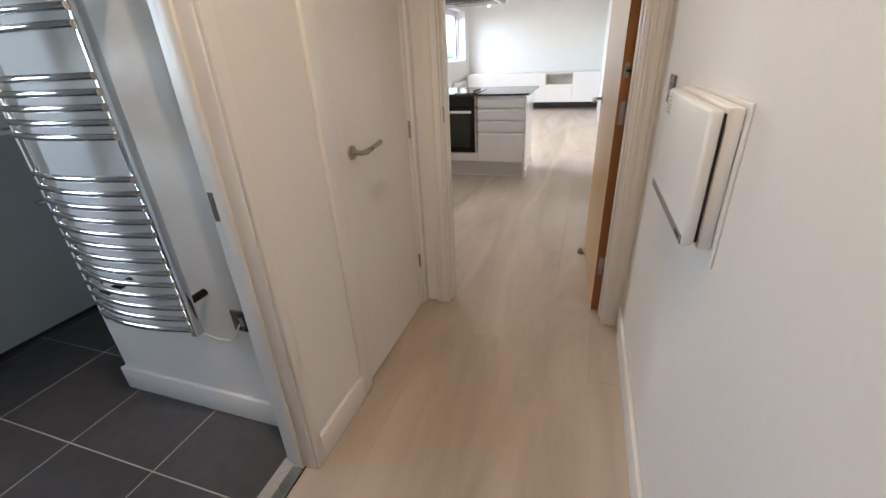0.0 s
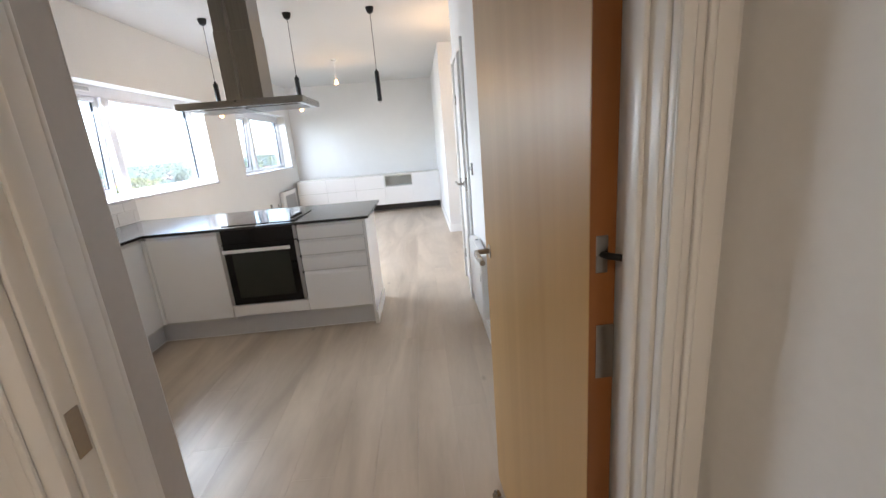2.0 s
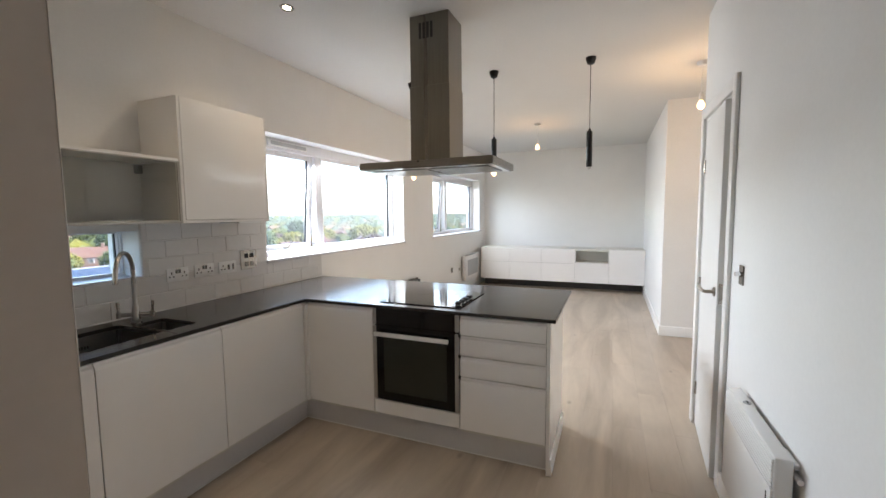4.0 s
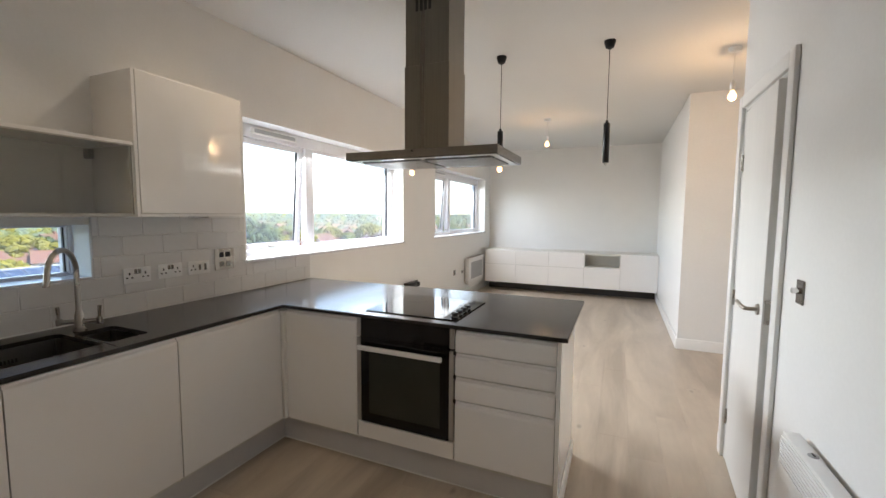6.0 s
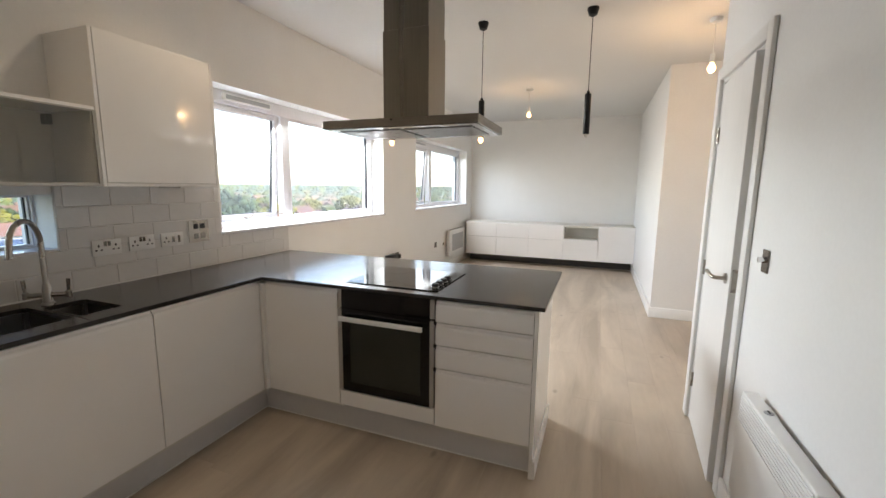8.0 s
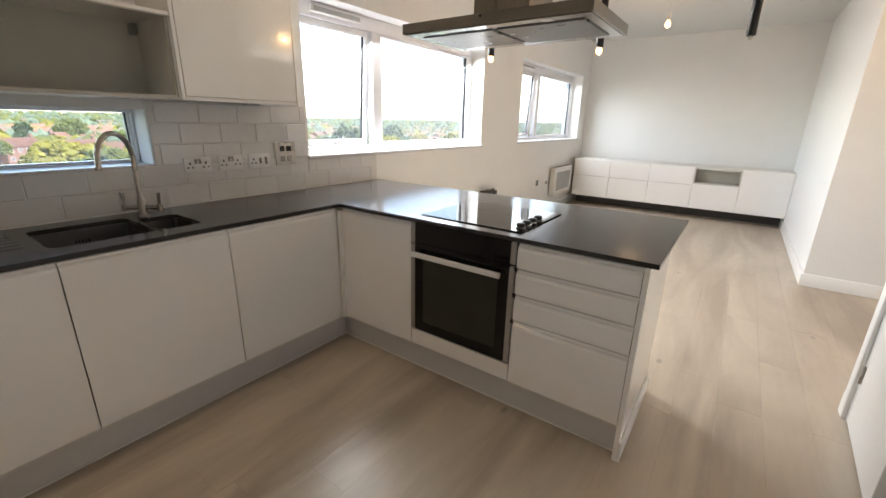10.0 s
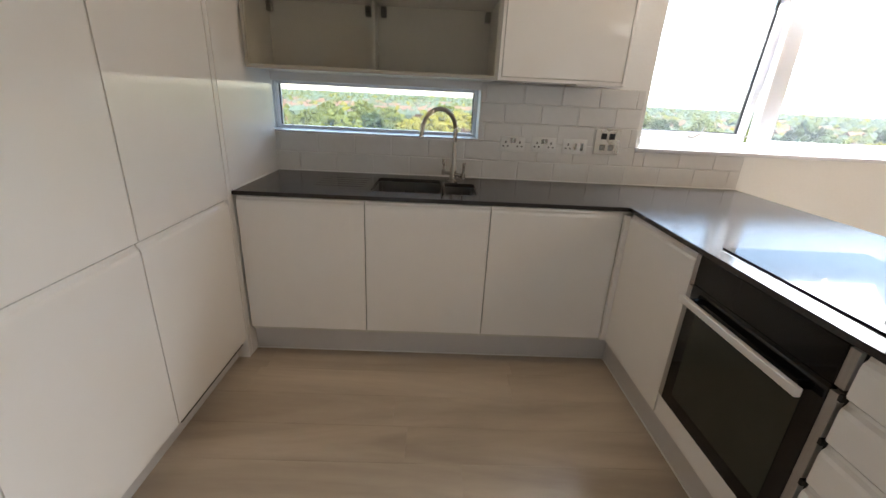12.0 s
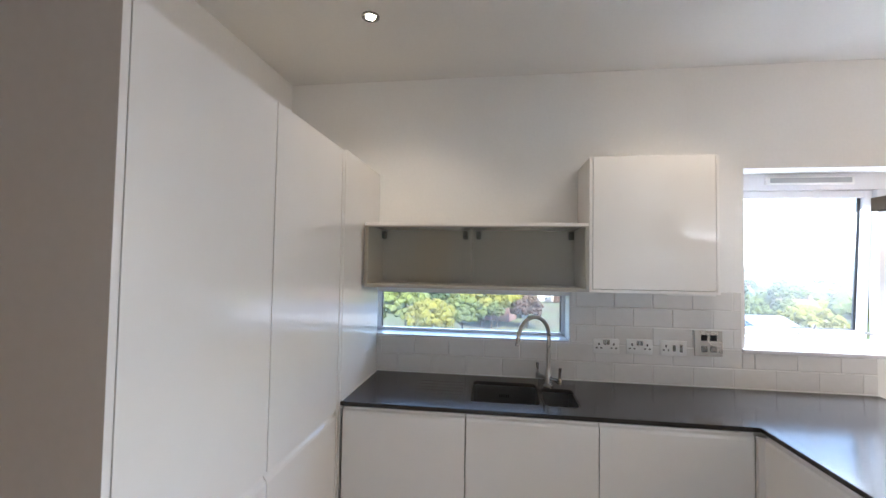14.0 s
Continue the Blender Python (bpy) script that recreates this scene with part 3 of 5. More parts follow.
def j_door_y(parent, x0, x1, z0, z1, name="door", grip=True, y=None, step=1):
    """The same on a plane of constant y; step 1 faces south, -1 faces north."""
    y = FY if y is None else y
    t = 0.02 * step
    s = step
    bm = bmesh.new()
    prof = [(y + t, z0), (y, z0), (y, z1 - 0.03), (y + 0.003 * s, z1 - 0.018), (y + 0.011 * s, z1 - 0.009), (y + 0.013 * s, z1), (y + t, z1)]
    if not grip:
        prof = [(y + t, z0), (y, z0), (y, z1), (y + t, z1)]
    lo = [bm.verts.new((x0, a, z)) for a, z in prof]
    hi = [bm.verts.new((x1, a, z)) for a, z in prof]
    n = len(prof)
    for k in range(n):
        bm.faces.new((lo[k], lo[(k + 1) % n], hi[(k + 1) % n], hi[k]))
    bm.faces.new(lo[::-1])
    bm.faces.new(hi)
    bmesh.ops.recalc_face_normals(bm, faces=bm.faces)
    return part(name, bm, M_GLOSS, parent)


Z0, Z1 = 0.176, 0.876
G = 0.0025
for k, (a, b) in enumerate(((2.362, 2.970), (2.970, 3.577), (3.577, 4.222))):
    u = thing("base_cabinet", (FX - 0.3, (a + b) / 2, 0), ("glossy white base cabinet under the drainer", "glossy white sink base cabinet under the dark worktop", "glossy white corner base cabinet under the sockets")[k], "cabinet", "kitchen base cabinets")
    end = b if k < 2 else 4.80
    if k == 1:
        part("body", B((XW + 0.005, FX - 0.0215, a + 0.001, end - 0.001, 0.15, 0.64)), M_CARC, u)
    else:
        part("body", B((XW + 0.005, FX - 0.0215, a + 0.001, end - 0.001, 0.15, WB - 0.002)), M_CARC, u)
    if k == 1:
        part("top_rail", B((FX - 0.045, FX - 0.0215, a + 0.001, b - 0.001, 0.79, WB - 0.002)), M_CARC, u)
    j_door_x(u, a + G, b - G, Z0, Z1)
    for y in (a + 0.08, b - 0.08):
        part("leg", C(bmesh.new(), (FX - 0.12, y, 0.0), (FX - 0.12, y, 0.15), 0.018), M_BLACK, u)
u = thing("base_cabinet", (-1.93, 4.5, 0), "glossy white corner cabinet beside the oven", "cabinet", "kitchen base cabinets")
part("body", B((FX + 0.001, -1.672, FY + 0.0215, 4.84, 0.15, WB - 0.002)), M_CARC, u)
j_door_y(u, FX + 0.022, -1.670 - G, Z0, Z1)
part("corner_post", B((FX - 0.001, FX + 0.02, FY - 0.024, FY - 0.002, Z0, Z1 - 0.01), (FX + 0.0015, FX + 0.0205, FY - 0.002, FY + 0.018, Z0, Z1 - 0.01)), M_GLOSS, u)
u = thing("drawer_cabinet", (-0.80, 4.5, 0), "glossy white cabinet with four handleless drawers beside the oven", "drawers")
part("body", B((-1.061, -0.548, FY + 0.0215, 4.84, 0.15, WB - 0.002)), M_CARC, u)
for a, b in ((0.765, 0.876), (0.640, 0.755), (0.510, 0.628), (Z0, 0.498)):
    j_door_y(u, -1.062 + G, -0.550, a, b, "drawer_front")
u = thing("end_panel", (-0.535, 4.55, 0), "white end panel closing the peninsula", "panel")
part("board", B((-0.547, -0.527, FY - 0.004, 4.86, 0.0, WB - 0.001), bev=0.001), M_GLOSS, u)
part("base_trim", B((-0.527, -0.515, FY - 0.004, 4.86, 0.0, 0.10), bev=0.003), M_TRIM, u)
part("back_board", B((XW + 0.001, -0.547, 4.842, 4.858, 0.0, WB - 0.001)), M_GLOSS, u)
# plinths
u = thing("plinth", (-2.29, 3.3, 0), "pale grey-white plinth under the sink cabinets", "plinth")
part("board", B((-2.306, -2.29, 2.35, 4.32, 0.001, 0.163), bev=0.001), M_PLINTH, u)
part("seal", B((-2.290, -2.285, 2.35, 4.30, 0.0, 0.006)), M_SILICONE, u)
u = thing("plinth", (-1.4, 4.31, 0), "pale grey-white plinth under the peninsula", "plinth")
part("board", B((-2.289, -0.548, 4.303, 4.319, 0.001, 0.163), bev=0.001), M_PLINTH, u)
part("seal", B((-2.289, -0.548, 4.298, 4.303, 0.0, 0.006)), M_SILICONE, u)

# oven
ov = thing("oven", (-1.366, 4.5, 0.18), "built-in black glass oven with steel side strips and a bar handle", "oven")
OX0, OX1 = -1.668, -1.064
part("body", B((OX0 + 0.01, OX1 - 0.01, FY + 0.012, 4.80, 0.28, 0.88)), M_DARK, ov)
part("control_panel", B((OX0 + 0.03, OX1 - 0.028, FY - 0.007, FY + 0.012, 0.777, 0.884), bev=0.001), M_BLACKGLASS, ov, "black glass control strip")
for x0, x1 in ((OX0 + 0.002, OX0 + 0.029), (OX1 - 0.027, OX1 - 0.002)):
    part("side_strip", B((x0, x1, FY - 0.003, FY + 0.012, 0.778, 0.880), bev=0.001), M_STRIP, ov, "brushed steel side strip")
    part("side_strip", B((x0, x1, FY - 0.006, FY + 0.012, 0.278, 0.764), bev=0.001), M_STRIP, ov, "brushed steel side strip")
dr = part("oven_door", B((OX0 + 0.03, OX1 - 0.028, FY - 0.008, FY + 0.012, 0.278, 0.7755), bev=0.001), M_BLACKGLASS, ov, "black glass oven door")
part("viewing_pane", B((OX0 + 0.085, OX1 - 0.078, FY - 0.0095, FY - 0.008, 0.335, 0.70)), M_OVENPANE, dr)
part("bar_handle", B((OX0 + 0.035, OX1 - 0.055, FY - 0.052, FY - 0.035, 0.712, 0.738), bev=0.003, seg=2), M_BAR, dr, "flat bright metal bar handle")
for x in (OX0 + 0.07, OX1 - 0.09):
    part("handle_foot", B((x - 0.008, x + 0.008, FY - 0.036, FY - 0.007, 0.717, 0.733)), M_STEEL, dr)
u = thing("filler_panel", (-1.366, 4.25, 0.17), "white filler panel below the oven", "panel")
part("board", B((OX0 + G, OX1 - G, FY, FY + 0.018, Z0, 0.268), bev=0.001), M_GLOSS, u)
for z in (0.757, 0.630, 0.50):
    part("runner_end", B((OX1 - 0.003, OX1 + 0.006, FY - 0.008, FY + 0.01, z - 0.006, z + 0.012)), M_BLACK, u)

# worktop with the cut-outs of the two bowls
SX0, SX1 = -2.695, -2.335
BOWLS = ((2.982, 3.331), (3.357, 3.520))

bm = bmesh.new()
xs = [XW + 0.001, SX0, -2.62, SX1, -2.215, -0.50]
ys = [2.352, BOWLS[0][0], BOWLS[0][1], BOWLS[1][0], BOWLS[1][1], FY - 0.006, 5.175]
grid = {}


def gv(i, j, z):
    key = (i, j, z)
    if key not in grid:
        grid[key] = bm.verts.new((xs[i], ys[j], z))
    return grid[key]


filled = set()
for i in range(5):
    for j in range(6):
        if i == 4 and j < 5:
            continue
        if i in (1, 2) and j == 1:
            continue
        if i == 2 and j == 3:
            continue
        filled.add((i, j))
for i, j in filled:
    bm.faces.new((gv(i, j, WT), gv(i + 1, j, WT), gv(i + 1, j + 1, WT), gv(i, j + 1, WT)))
    bm.faces.new((gv(i, j, WB), gv(i, j + 1, WB), gv(i + 1, j + 1, WB), gv(i + 1, j, WB)))
    for (di, dj), (a, b) in {(-1, 0): ((i, j + 1), (i, j)), (1, 0): ((i + 1, j), (i + 1, j + 1)), (0, -1): ((i, j), (i + 1, j)), (0, 1): ((i + 1, j + 1), (i, j + 1))}.items():
        if (i + di, j + dj) not in filled:
            bm.faces.new((gv(*a, WB), gv(*b, WB), gv(*b, WT), gv(*a, WT)))
bmesh.ops.recalc_face_normals(bm, faces=bm.faces)
inner = [e for e in bm.edges if len(e.link_faces) == 2 and e.calc_face_angle() > 1.0 and abs(e.verts[0].co.z - e.verts[1].co.z) > 0.01 and SX0 - 0.01 < e.verts[0].co.x < SX1 + 0.01 and BOWLS[0][0] - 0.01 < e.verts[0].co.y < BOWLS[1][1] + 0.01]
bmesh.ops.bevel(bm, geom=inner, offset=0.012, segments=4, affect="EDGES")
rim = [e for e in bm.edges if len(e.link_faces) == 2 and e.calc_face_angle() > 1.0]
bmesh.ops.bevel(bm, geom=rim, offset=0.002, segments=2, affect="EDGES")
wt = thing("worktop", (-2.2, 4.3, WB), "polished dark grey quartz worktop in an L shape", "worktop")
part("slab", bm, M_STONE, wt)
part("wall_seal", B((XW + 0.0005, XW + 0.017, 2.36, 5.17, WT, WT + 0.006), (-2.8, -2.222, 2.3535, 2.361, WT, WT + 0.006)), M_SILICONE, wt, "thin white sealant line")
for k in range(5):
    part("drainer_groove", B((-2.65 + k * 0.055, -2.646 + k * 0.055, 2.68, 2.93, WT, WT + 0.0006)), M_DARK, wt)

# sink
sk = thing("sink", (-2.5, 3.25, 0.7), "undermounted steel sink with one large and one small bowl", "sink")


def bowl(y0, y1, x0, x1, deep, name):
    bm = B((x0, x1, y0, y1, WB - deep, WB - 0.001))
    top = [f for f in bm.faces if f.normal.z > 0.9]
    bmesh.ops.delete(bm, geom=top, context="FACES_ONLY")
    rim = [e for e in bm.edges if len(e.link_faces) == 2]
    bmesh.ops.bevel(bm, geom=rim, offset=0.017, segments=4, affect="EDGES")
    bmesh.ops.solidify(bm, geom=bm.faces[:], thickness=0.0015)
    bmesh.ops.recalc_face_normals(bm, faces=bm.faces)
    return part(name, bm, M_SINK, sk, smooth=True)


lb = bowl(BOWLS[0][0] - 0.004, BOWLS[0][1] + 0.004, SX0 - 0.004, SX1 + 0.004, 0.18, "large_bowl")
sb = bowl(BOWLS[1][0] - 0.004, BOWLS[1][1] + 0.004, -2.624, SX1 + 0.004, 0.12, "small_bowl")
part("drain", C(bmesh.new(), (-2.52, 3.157, WB - 0.179), (-2.52, 3.157, WB - 0.174), 0.04), M_CHROME, lb)
part("drain", C(bmesh.new(), (-2.48, 3.435, WB - 0.119), (-2.48, 3.435, WB - 0.114), 0.03), M_CHROME, sb)
part("overflow", B(*[(SX0 - 0.001, SX0 + 0.002, 3.13 + k * 0.012, 3.136 + k * 0.012, 0.82, 0.836) for k in range(5)]), M_DARK, lb)

# tap
tp = thing("tap", (-2.72, 3.42, WT), "brushed nickel swan-neck kitchen tap with two lever handles", "tap")
TX, TY = -2.668, 3.404
SPOUT, CROSS = Vector((0.68, -0.73, 0)), Vector((0.73, 0.68, 0))
foot = Vector((TX, TY, WT))
part("base", lathe([(0.027, 0.0), (0.027, 0.006), (0.020, 0.012), (0.018, 0.075), (0.015, 0.085), (0.013, 0.10)], (TX, TY, WT)), M_NICKEL, tp, smooth=True)
arc = [foot + Vector((0, 0, 0.09)), foot + Vector((0, 0, 0.20))] + [foot + SPOUT * 0.122 * (1 - math.cos(a)) + Vector((0, 0, 0.285 + 0.112 * math.sin(a))) for a in [math.pi * k / 18 for k in range(18)]]
arc += [foot + SPOUT * 0.246 + Vector((0, 0, 0.28)), foot + SPOUT * 0.250 + Vector((0, 0, 0.255))]
part("spout", tube(arc, 0.0115, 16), M_NICKEL, tp, smooth=True)
part("aerator", C(bmesh.new(), arc[-1] + Vector((0, 0, 0.012)), arc[-1] - Vector((0, 0, 0.003)), 0.0128), M_NICKEL, tp, smooth=True)
part("cross_body", C(bmesh.new(), foot - CROSS * 0.07 + Vector((0, 0, 0.045)), foot + CROSS * 0.07 + Vector((0, 0, 0.045)), 0.011), M_NICKEL, tp, smooth=True)
for side in (-1, 1):
    c = foot + CROSS * 0.078 * side
    h = part("lever_handle", C(bmesh.new(), c + Vector((0, 0, 0.05)), c + CROSS * 0.004 * side + Vector((0, 0, 0.118)), 0.006, 0.0085), M_NICKEL, tp, smooth=True)
    part("collar", lathe([(0.013, 0.03), (0.013, 0.058), (0.008, 0.063)], (c.x, c.y, WT)), M_NICKEL, h, smooth=True)

# hob
hb = thing("hob", (-1.37, 4.57, WT), "black glass hob with four round knobs, set in the worktop", "hob")
part("glass_plate", B((-1.66, -1.083, 4.322, 4.835, WT + 0.0005, WT + 0.006), bev=0.0015), M_BLACKGLASS, hb)
for x, y, r in ((-1.50, 4.45, 0.09), (-1.50, 4.70, 0.072), (-1.27, 4.71, 0.09), (-1.27, 4.45, 0.072)):
    rg = C(bmesh.new(), (x, y, WT + 0.006), (x, y, WT + 0.0063), r, seg=40)
    part("cooking_zone", rg, material("zone_print_%d" % int(-x * 100 + y * 10), (0.006, 0.006, 0.007), 0.055, spec=0.35), hb)
for k in range(4):
    y = 4.405 + k * 0.068
    kn = part("knob", lathe([(0.022, 0.006), (0.021, 0.018), (0.018, 0.026), (0.017, 0.027)], (-1.125, y, WT), 24), M_BLACK, hb, smooth=True)
    part("knob_ring", lathe([(0.0245, 0.0062), (0.0245, 0.010), (0.0215, 0.0115)], (-1.125, y, WT), 24), M_CHROME, kn, smooth=True)

# ---- wall cabinets ----
CY0, CY1 = 3.590, 4.226
wc = thing("wall_cabinet", (-2.66, 3.9, 1.45), "closed glossy white wall cabinet beside the window", "cabinet")
part("body", B((XW + 0.001, -2.517, CY0 + 0.016, CY1 - 0.016, 1.468, 2.150), bev=0.001), M_CARC, wc)
part("side_board", B((XW + 0.001, -2.496, CY0, CY0 + 0.0155, 1.452, 2.168), bev=0.001), M_GLOSS, wc)
part("side_board", B((XW + 0.001, -2.496, CY1 - 0.0155, CY1, 1.452, 2.168), bev=0.001), M_GLOSS, wc)
part("bottom_board", B((XW + 0.001, -2.496, CY0 + 0.016, CY1 - 0.016, 1.452, 1.4675), bev=0.001), M_GLOSS, wc)
part("top_board", B((XW + 0.001, -2.517, CY0 + 0.016, CY1 - 0.016, 2.1505, 2.166), bev=0.001), M_GLOSS, wc)
part("door", B((-2.515, -2.495, CY0 + 0.0185, CY1 - 0.0185, 1.4705, 2.168), bev=0.0015), M_GLOSS, wc)
part("light_strip", B((-2.70, -2.52, 3.99, 4.215, 1.444, 1.452)), M_PLASTIC, wc)
oc = thing("glass_wall_cabinet", (-2.66, 2.97, 1.45), "wide wall cabinet with a clear glass front above the strip window", "cabinet")
SY0, SY1, SZ0, SZ1 = 2.364, 3.588, 1.452, 1.812
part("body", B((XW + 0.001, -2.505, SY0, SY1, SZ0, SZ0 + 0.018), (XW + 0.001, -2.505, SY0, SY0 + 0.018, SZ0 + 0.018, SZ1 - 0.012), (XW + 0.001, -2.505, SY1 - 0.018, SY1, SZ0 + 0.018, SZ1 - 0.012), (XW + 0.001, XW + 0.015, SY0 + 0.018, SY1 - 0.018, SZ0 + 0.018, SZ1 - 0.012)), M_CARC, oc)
part("top_board", B((XW + 0.001, -2.503, SY0, SY1, SZ1 - 0.0115, SZ1 + 0.004), bev=0.001), M_GLOSS, oc)
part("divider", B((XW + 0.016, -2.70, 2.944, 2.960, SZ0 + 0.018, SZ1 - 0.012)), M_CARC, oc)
dd = part("flap_frame", B((-2.505, -2.497, SY0, SY1, SZ0, SZ0 + 0.012), (-2.505, -2.497, SY0, SY1, SZ1 - 0.018, SZ1 - 0.012), (-2.505, -2.497, SY0, SY0 + 0.012, SZ0 + 0.012, SZ1 - 0.012), (-2.505, -2.497, SY1 - 0.012, SY1, SZ0 + 0.012, SZ1 - 0.012)), M_CABEDGE, oc, "thin bronze-grey edging")
pg = part("glass_front", B((-2.503, -2.499, SY0 + 0.012, SY1 - 0.012, SZ0 + 0.012, SZ1 - 0.012)), M_CABGLASS, oc)
pg.visible_shadow = False
for y in (2.392, 2.912, 2.995, 3.548):
    part("hanger_cover", B((XW + 0.0155, -2.775, y - 0.015, y + 0.015, 1.742, 1.792), bev=0.005, seg=2), M_FILTER, oc)

# ---- tall cabinets ----
TYF = 2.345
TZ = 2.15
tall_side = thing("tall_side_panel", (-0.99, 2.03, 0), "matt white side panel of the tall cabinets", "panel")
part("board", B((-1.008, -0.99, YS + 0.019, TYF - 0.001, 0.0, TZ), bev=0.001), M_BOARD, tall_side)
part("edge_strip", B((-1.008, -0.9895, TYF - 0.0008, TYF + 0.0004, 0.0, TZ)), M_GLOSS, tall_side, "thin white edging")
for k, (a, b) in enumerate(((-1.585, -1.010), (-2.19, -1.587))):
    u = thing("tall_cabinet", ((a + b) / 2, 2.0, 0), ("glossy white tall two-door cabinet next to the side panel", "glossy white tall cabinet next to the worktop")[k], "cabinet", "tall cabinets")
    part("body", B((a + 0.001, b - 0.001, YS + 0.001, TYF - 0.022, 0.12, TZ - 0.004)), M_CARC, u)
    j_door_y(u, a + G, b - G, 0.12, 0.862, "lower_door", True, TYF, -1)
    j_door_y(u, a + G, b - G, 0.872, TZ - 0.002, "upper_door", False, TYF, -1)
    if k:
        part("air_grille", B((a + 0.03, b - 0.03, TYF - 0.055, TYF - 0.01, 0.098, 0.116)), M_DARK, u)
u = thing("tall_end_panel", (-2.2, 2.2, 0), "glossy white end panel between tall cabinets and worktop", "panel")
part("post", B((-2.225, -2.192, YS + 0.001, TYF + 0.002, 0.0, TZ + 0.002), bev=0.001), M_GLOSS, u)
part("board", B((XW + 0.001, -2.226, YS + 0.001, TYF + 0.004, 0.0, TZ + 0.01), bev=0.001), M_GLOSS, u)
u = thing("plinth", (-1.6, 2.28, 0), "pale grey-white plinth under the tall cabinets", "plinth")
part("board", B((-2.192, -1.008, 2.272, 2.288, 0.001, 0.096), bev=0.001), M_PLINTH, u)

# ---- hood ----
ck = thing("cooker_hood", (-1.35, 4.62, 1.8), "brushed steel island cooker hood with a tall square duct", "cooker hood")
HX0, HX1, HY0, HY1, HZ0, HZ1 = -1.812, -0.882, 4.353, 4.887, 1.786, 1.832
part("canopy", B((HX0, HX1, HY0, HY1, HZ0, HZ1), bev=0.002), M_STEEL, ck)
sl = part("duct_cover", B((-1.495, -1.212, 4.50, 4.755, HZ1, 2.33), bev=0.002), M_STEELV, ck)
sl = part("upper_duct_cover", B((-1.49, -1.217, 4.505, 4.75, 2.33, CEIL), bev=0.001), M_STEELV, ck)
part("vent_slots", B(*[(-1.425 + k * 0.027, -1.407 + k * 0.027, 4.5035, 4.5055, 2.63, 2.73) for k in range(4)]), M_DARK, sl)
part("under_frame", B((HX0 + 0.012, HX0 + 0.055, HY0 + 0.012, HY1 - 0.012, HZ0 - 0.003, HZ0 - 0.0005), (HX1 - 0.055, HX1 - 0.012, HY0 + 0.012, HY1 - 0.012, HZ0 - 0.003, HZ0 - 0.0005), (HX0 + 0.055, HX1 - 0.055, HY0 + 0.012, HY0 + 0.085, HZ0 - 0.003, HZ0 - 0.0005), (HX0 + 0.055, HX1 - 0.055, HY1 - 0.085, HY1 - 0.012, HZ0 - 0.003, HZ0 - 0.0005)), M_POLISHED, ck, "polished steel rim round the filters")
part("filter", B((HX0 + 0.06, -1.36, HY0 + 0.09, HY1 - 0.09, HZ0 - 0.008, HZ0)), M_FILTER, ck, "grey metal grease filter")
part("filter", B((-1.334, HX1 - 0.06, HY0 + 0.09, HY1 - 0.09, HZ0 - 0.008, HZ0)), M_FILTER, ck, "grey metal grease filter")
for x in (HX0 + 0.2, HX1 - 0.2):
    for y in (HY0 + 0.05, HY1 - 0.05):
        part("hood_lamp", C(bmesh.new(), (x, y, HZ0 - 0.004), (x, y, HZ0 + 0.001), 0.028), M_CHROME, ck)
part("control_button", C(bmesh.new(), (-1.37, HY0 - 0.002, 1.822), (-1.37, HY0 + 0.001, 1.822), 0.006), M_BLACK, ck)

# ---- pendants and bulbs ----


def black_pendant(x, y, lit):
    p = thing("pendant_lamp", (x, y, CEIL), "slim black tube pendant with a %s bulb over the peninsula" % ("glowing" if lit else "unlit"), "pendant lamp", "black pendants")
    part("ceiling_rose", lathe([(0.042, 0.0), (0.042, -0.012), (0.030, -0.05), (0.010, -0.062)], (x, y, CEIL)), M_BLACK, p, smooth=True)
    part("cord", C(bmesh.new(), (x, y, CEIL - 0.06), (x, y, 2.19), 0.0028, seg=8), M_BLACK, p)
    part("tube_shade", lathe([(0.010, 2.195), (0.012, 2.178), (0.023, 2.175), (0.024, 2.17), (0.024, 1.882), (0.0225, 1.88)], (x, y, 0)), M_BLACK, p, smooth=True)
    part("bulb", lathe([(0.008, 1.90), (0.014, 1.885), (0.020, 1.868), (0.021, 1.855), (0.014, 1.842), (0.004, 1.838)], (x, y, 0), 16) if lit else lathe([(0.008, 1.90), (0.012, 1.875), (0.009, 1.862), (0.003, 1.857)], (x, y, 0), 16), M_BULB if lit else M_BULBOFF, p, smooth=True)
    if lit:
        lamp("pendant_light", "POINT", Matrix.Translation((x, y, 1.815)), 0.5, WARM, size=0.02)


black_pendant(-2.09, 5.735, True)
black_pendant(-1.256, 5.735, True)
black_pendant(-0.423, 5.735, False)


def bare_bulb(x, y, z, power, where):
    p = thing("hanging_bulb", (x, y, CEIL), "bare glowing bulb on a short white cord, " + where, "light bulb", "bare bulbs")
    part("ceiling_rose", lathe([(0.045, 0.0), (0.045, -0.01), (0.036, -0.028), (0.008, -0.035)], (x, y, CEIL)), M_PLASTIC, p, smooth=True)
    part("cord", C(bmesh.new(), (x, y, CEIL - 0.03), (x, y, z + 0.1), 0.003, seg=8), M_PLASTIC, p)
    part("lamp_holder", lathe([(0.010, 0.11), (0.018, 0.10), (0.019, 0.045), (0.015, 0.04)], (x, y, z)), M_PLASTIC, p, smooth=True)
    part("bulb", lathe([(0.013, 0.042), (0.016, 0.03), (0.029, 0.008), (0.031, -0.006), (0.024, -0.024), (0.010, -0.033)], (x, y, z), 20), M_BULB, p, smooth=True)
    lamp("bulb_light", "POINT", Matrix.Translation((x, y, z - 0.07)), power, WARM, size=0.03)


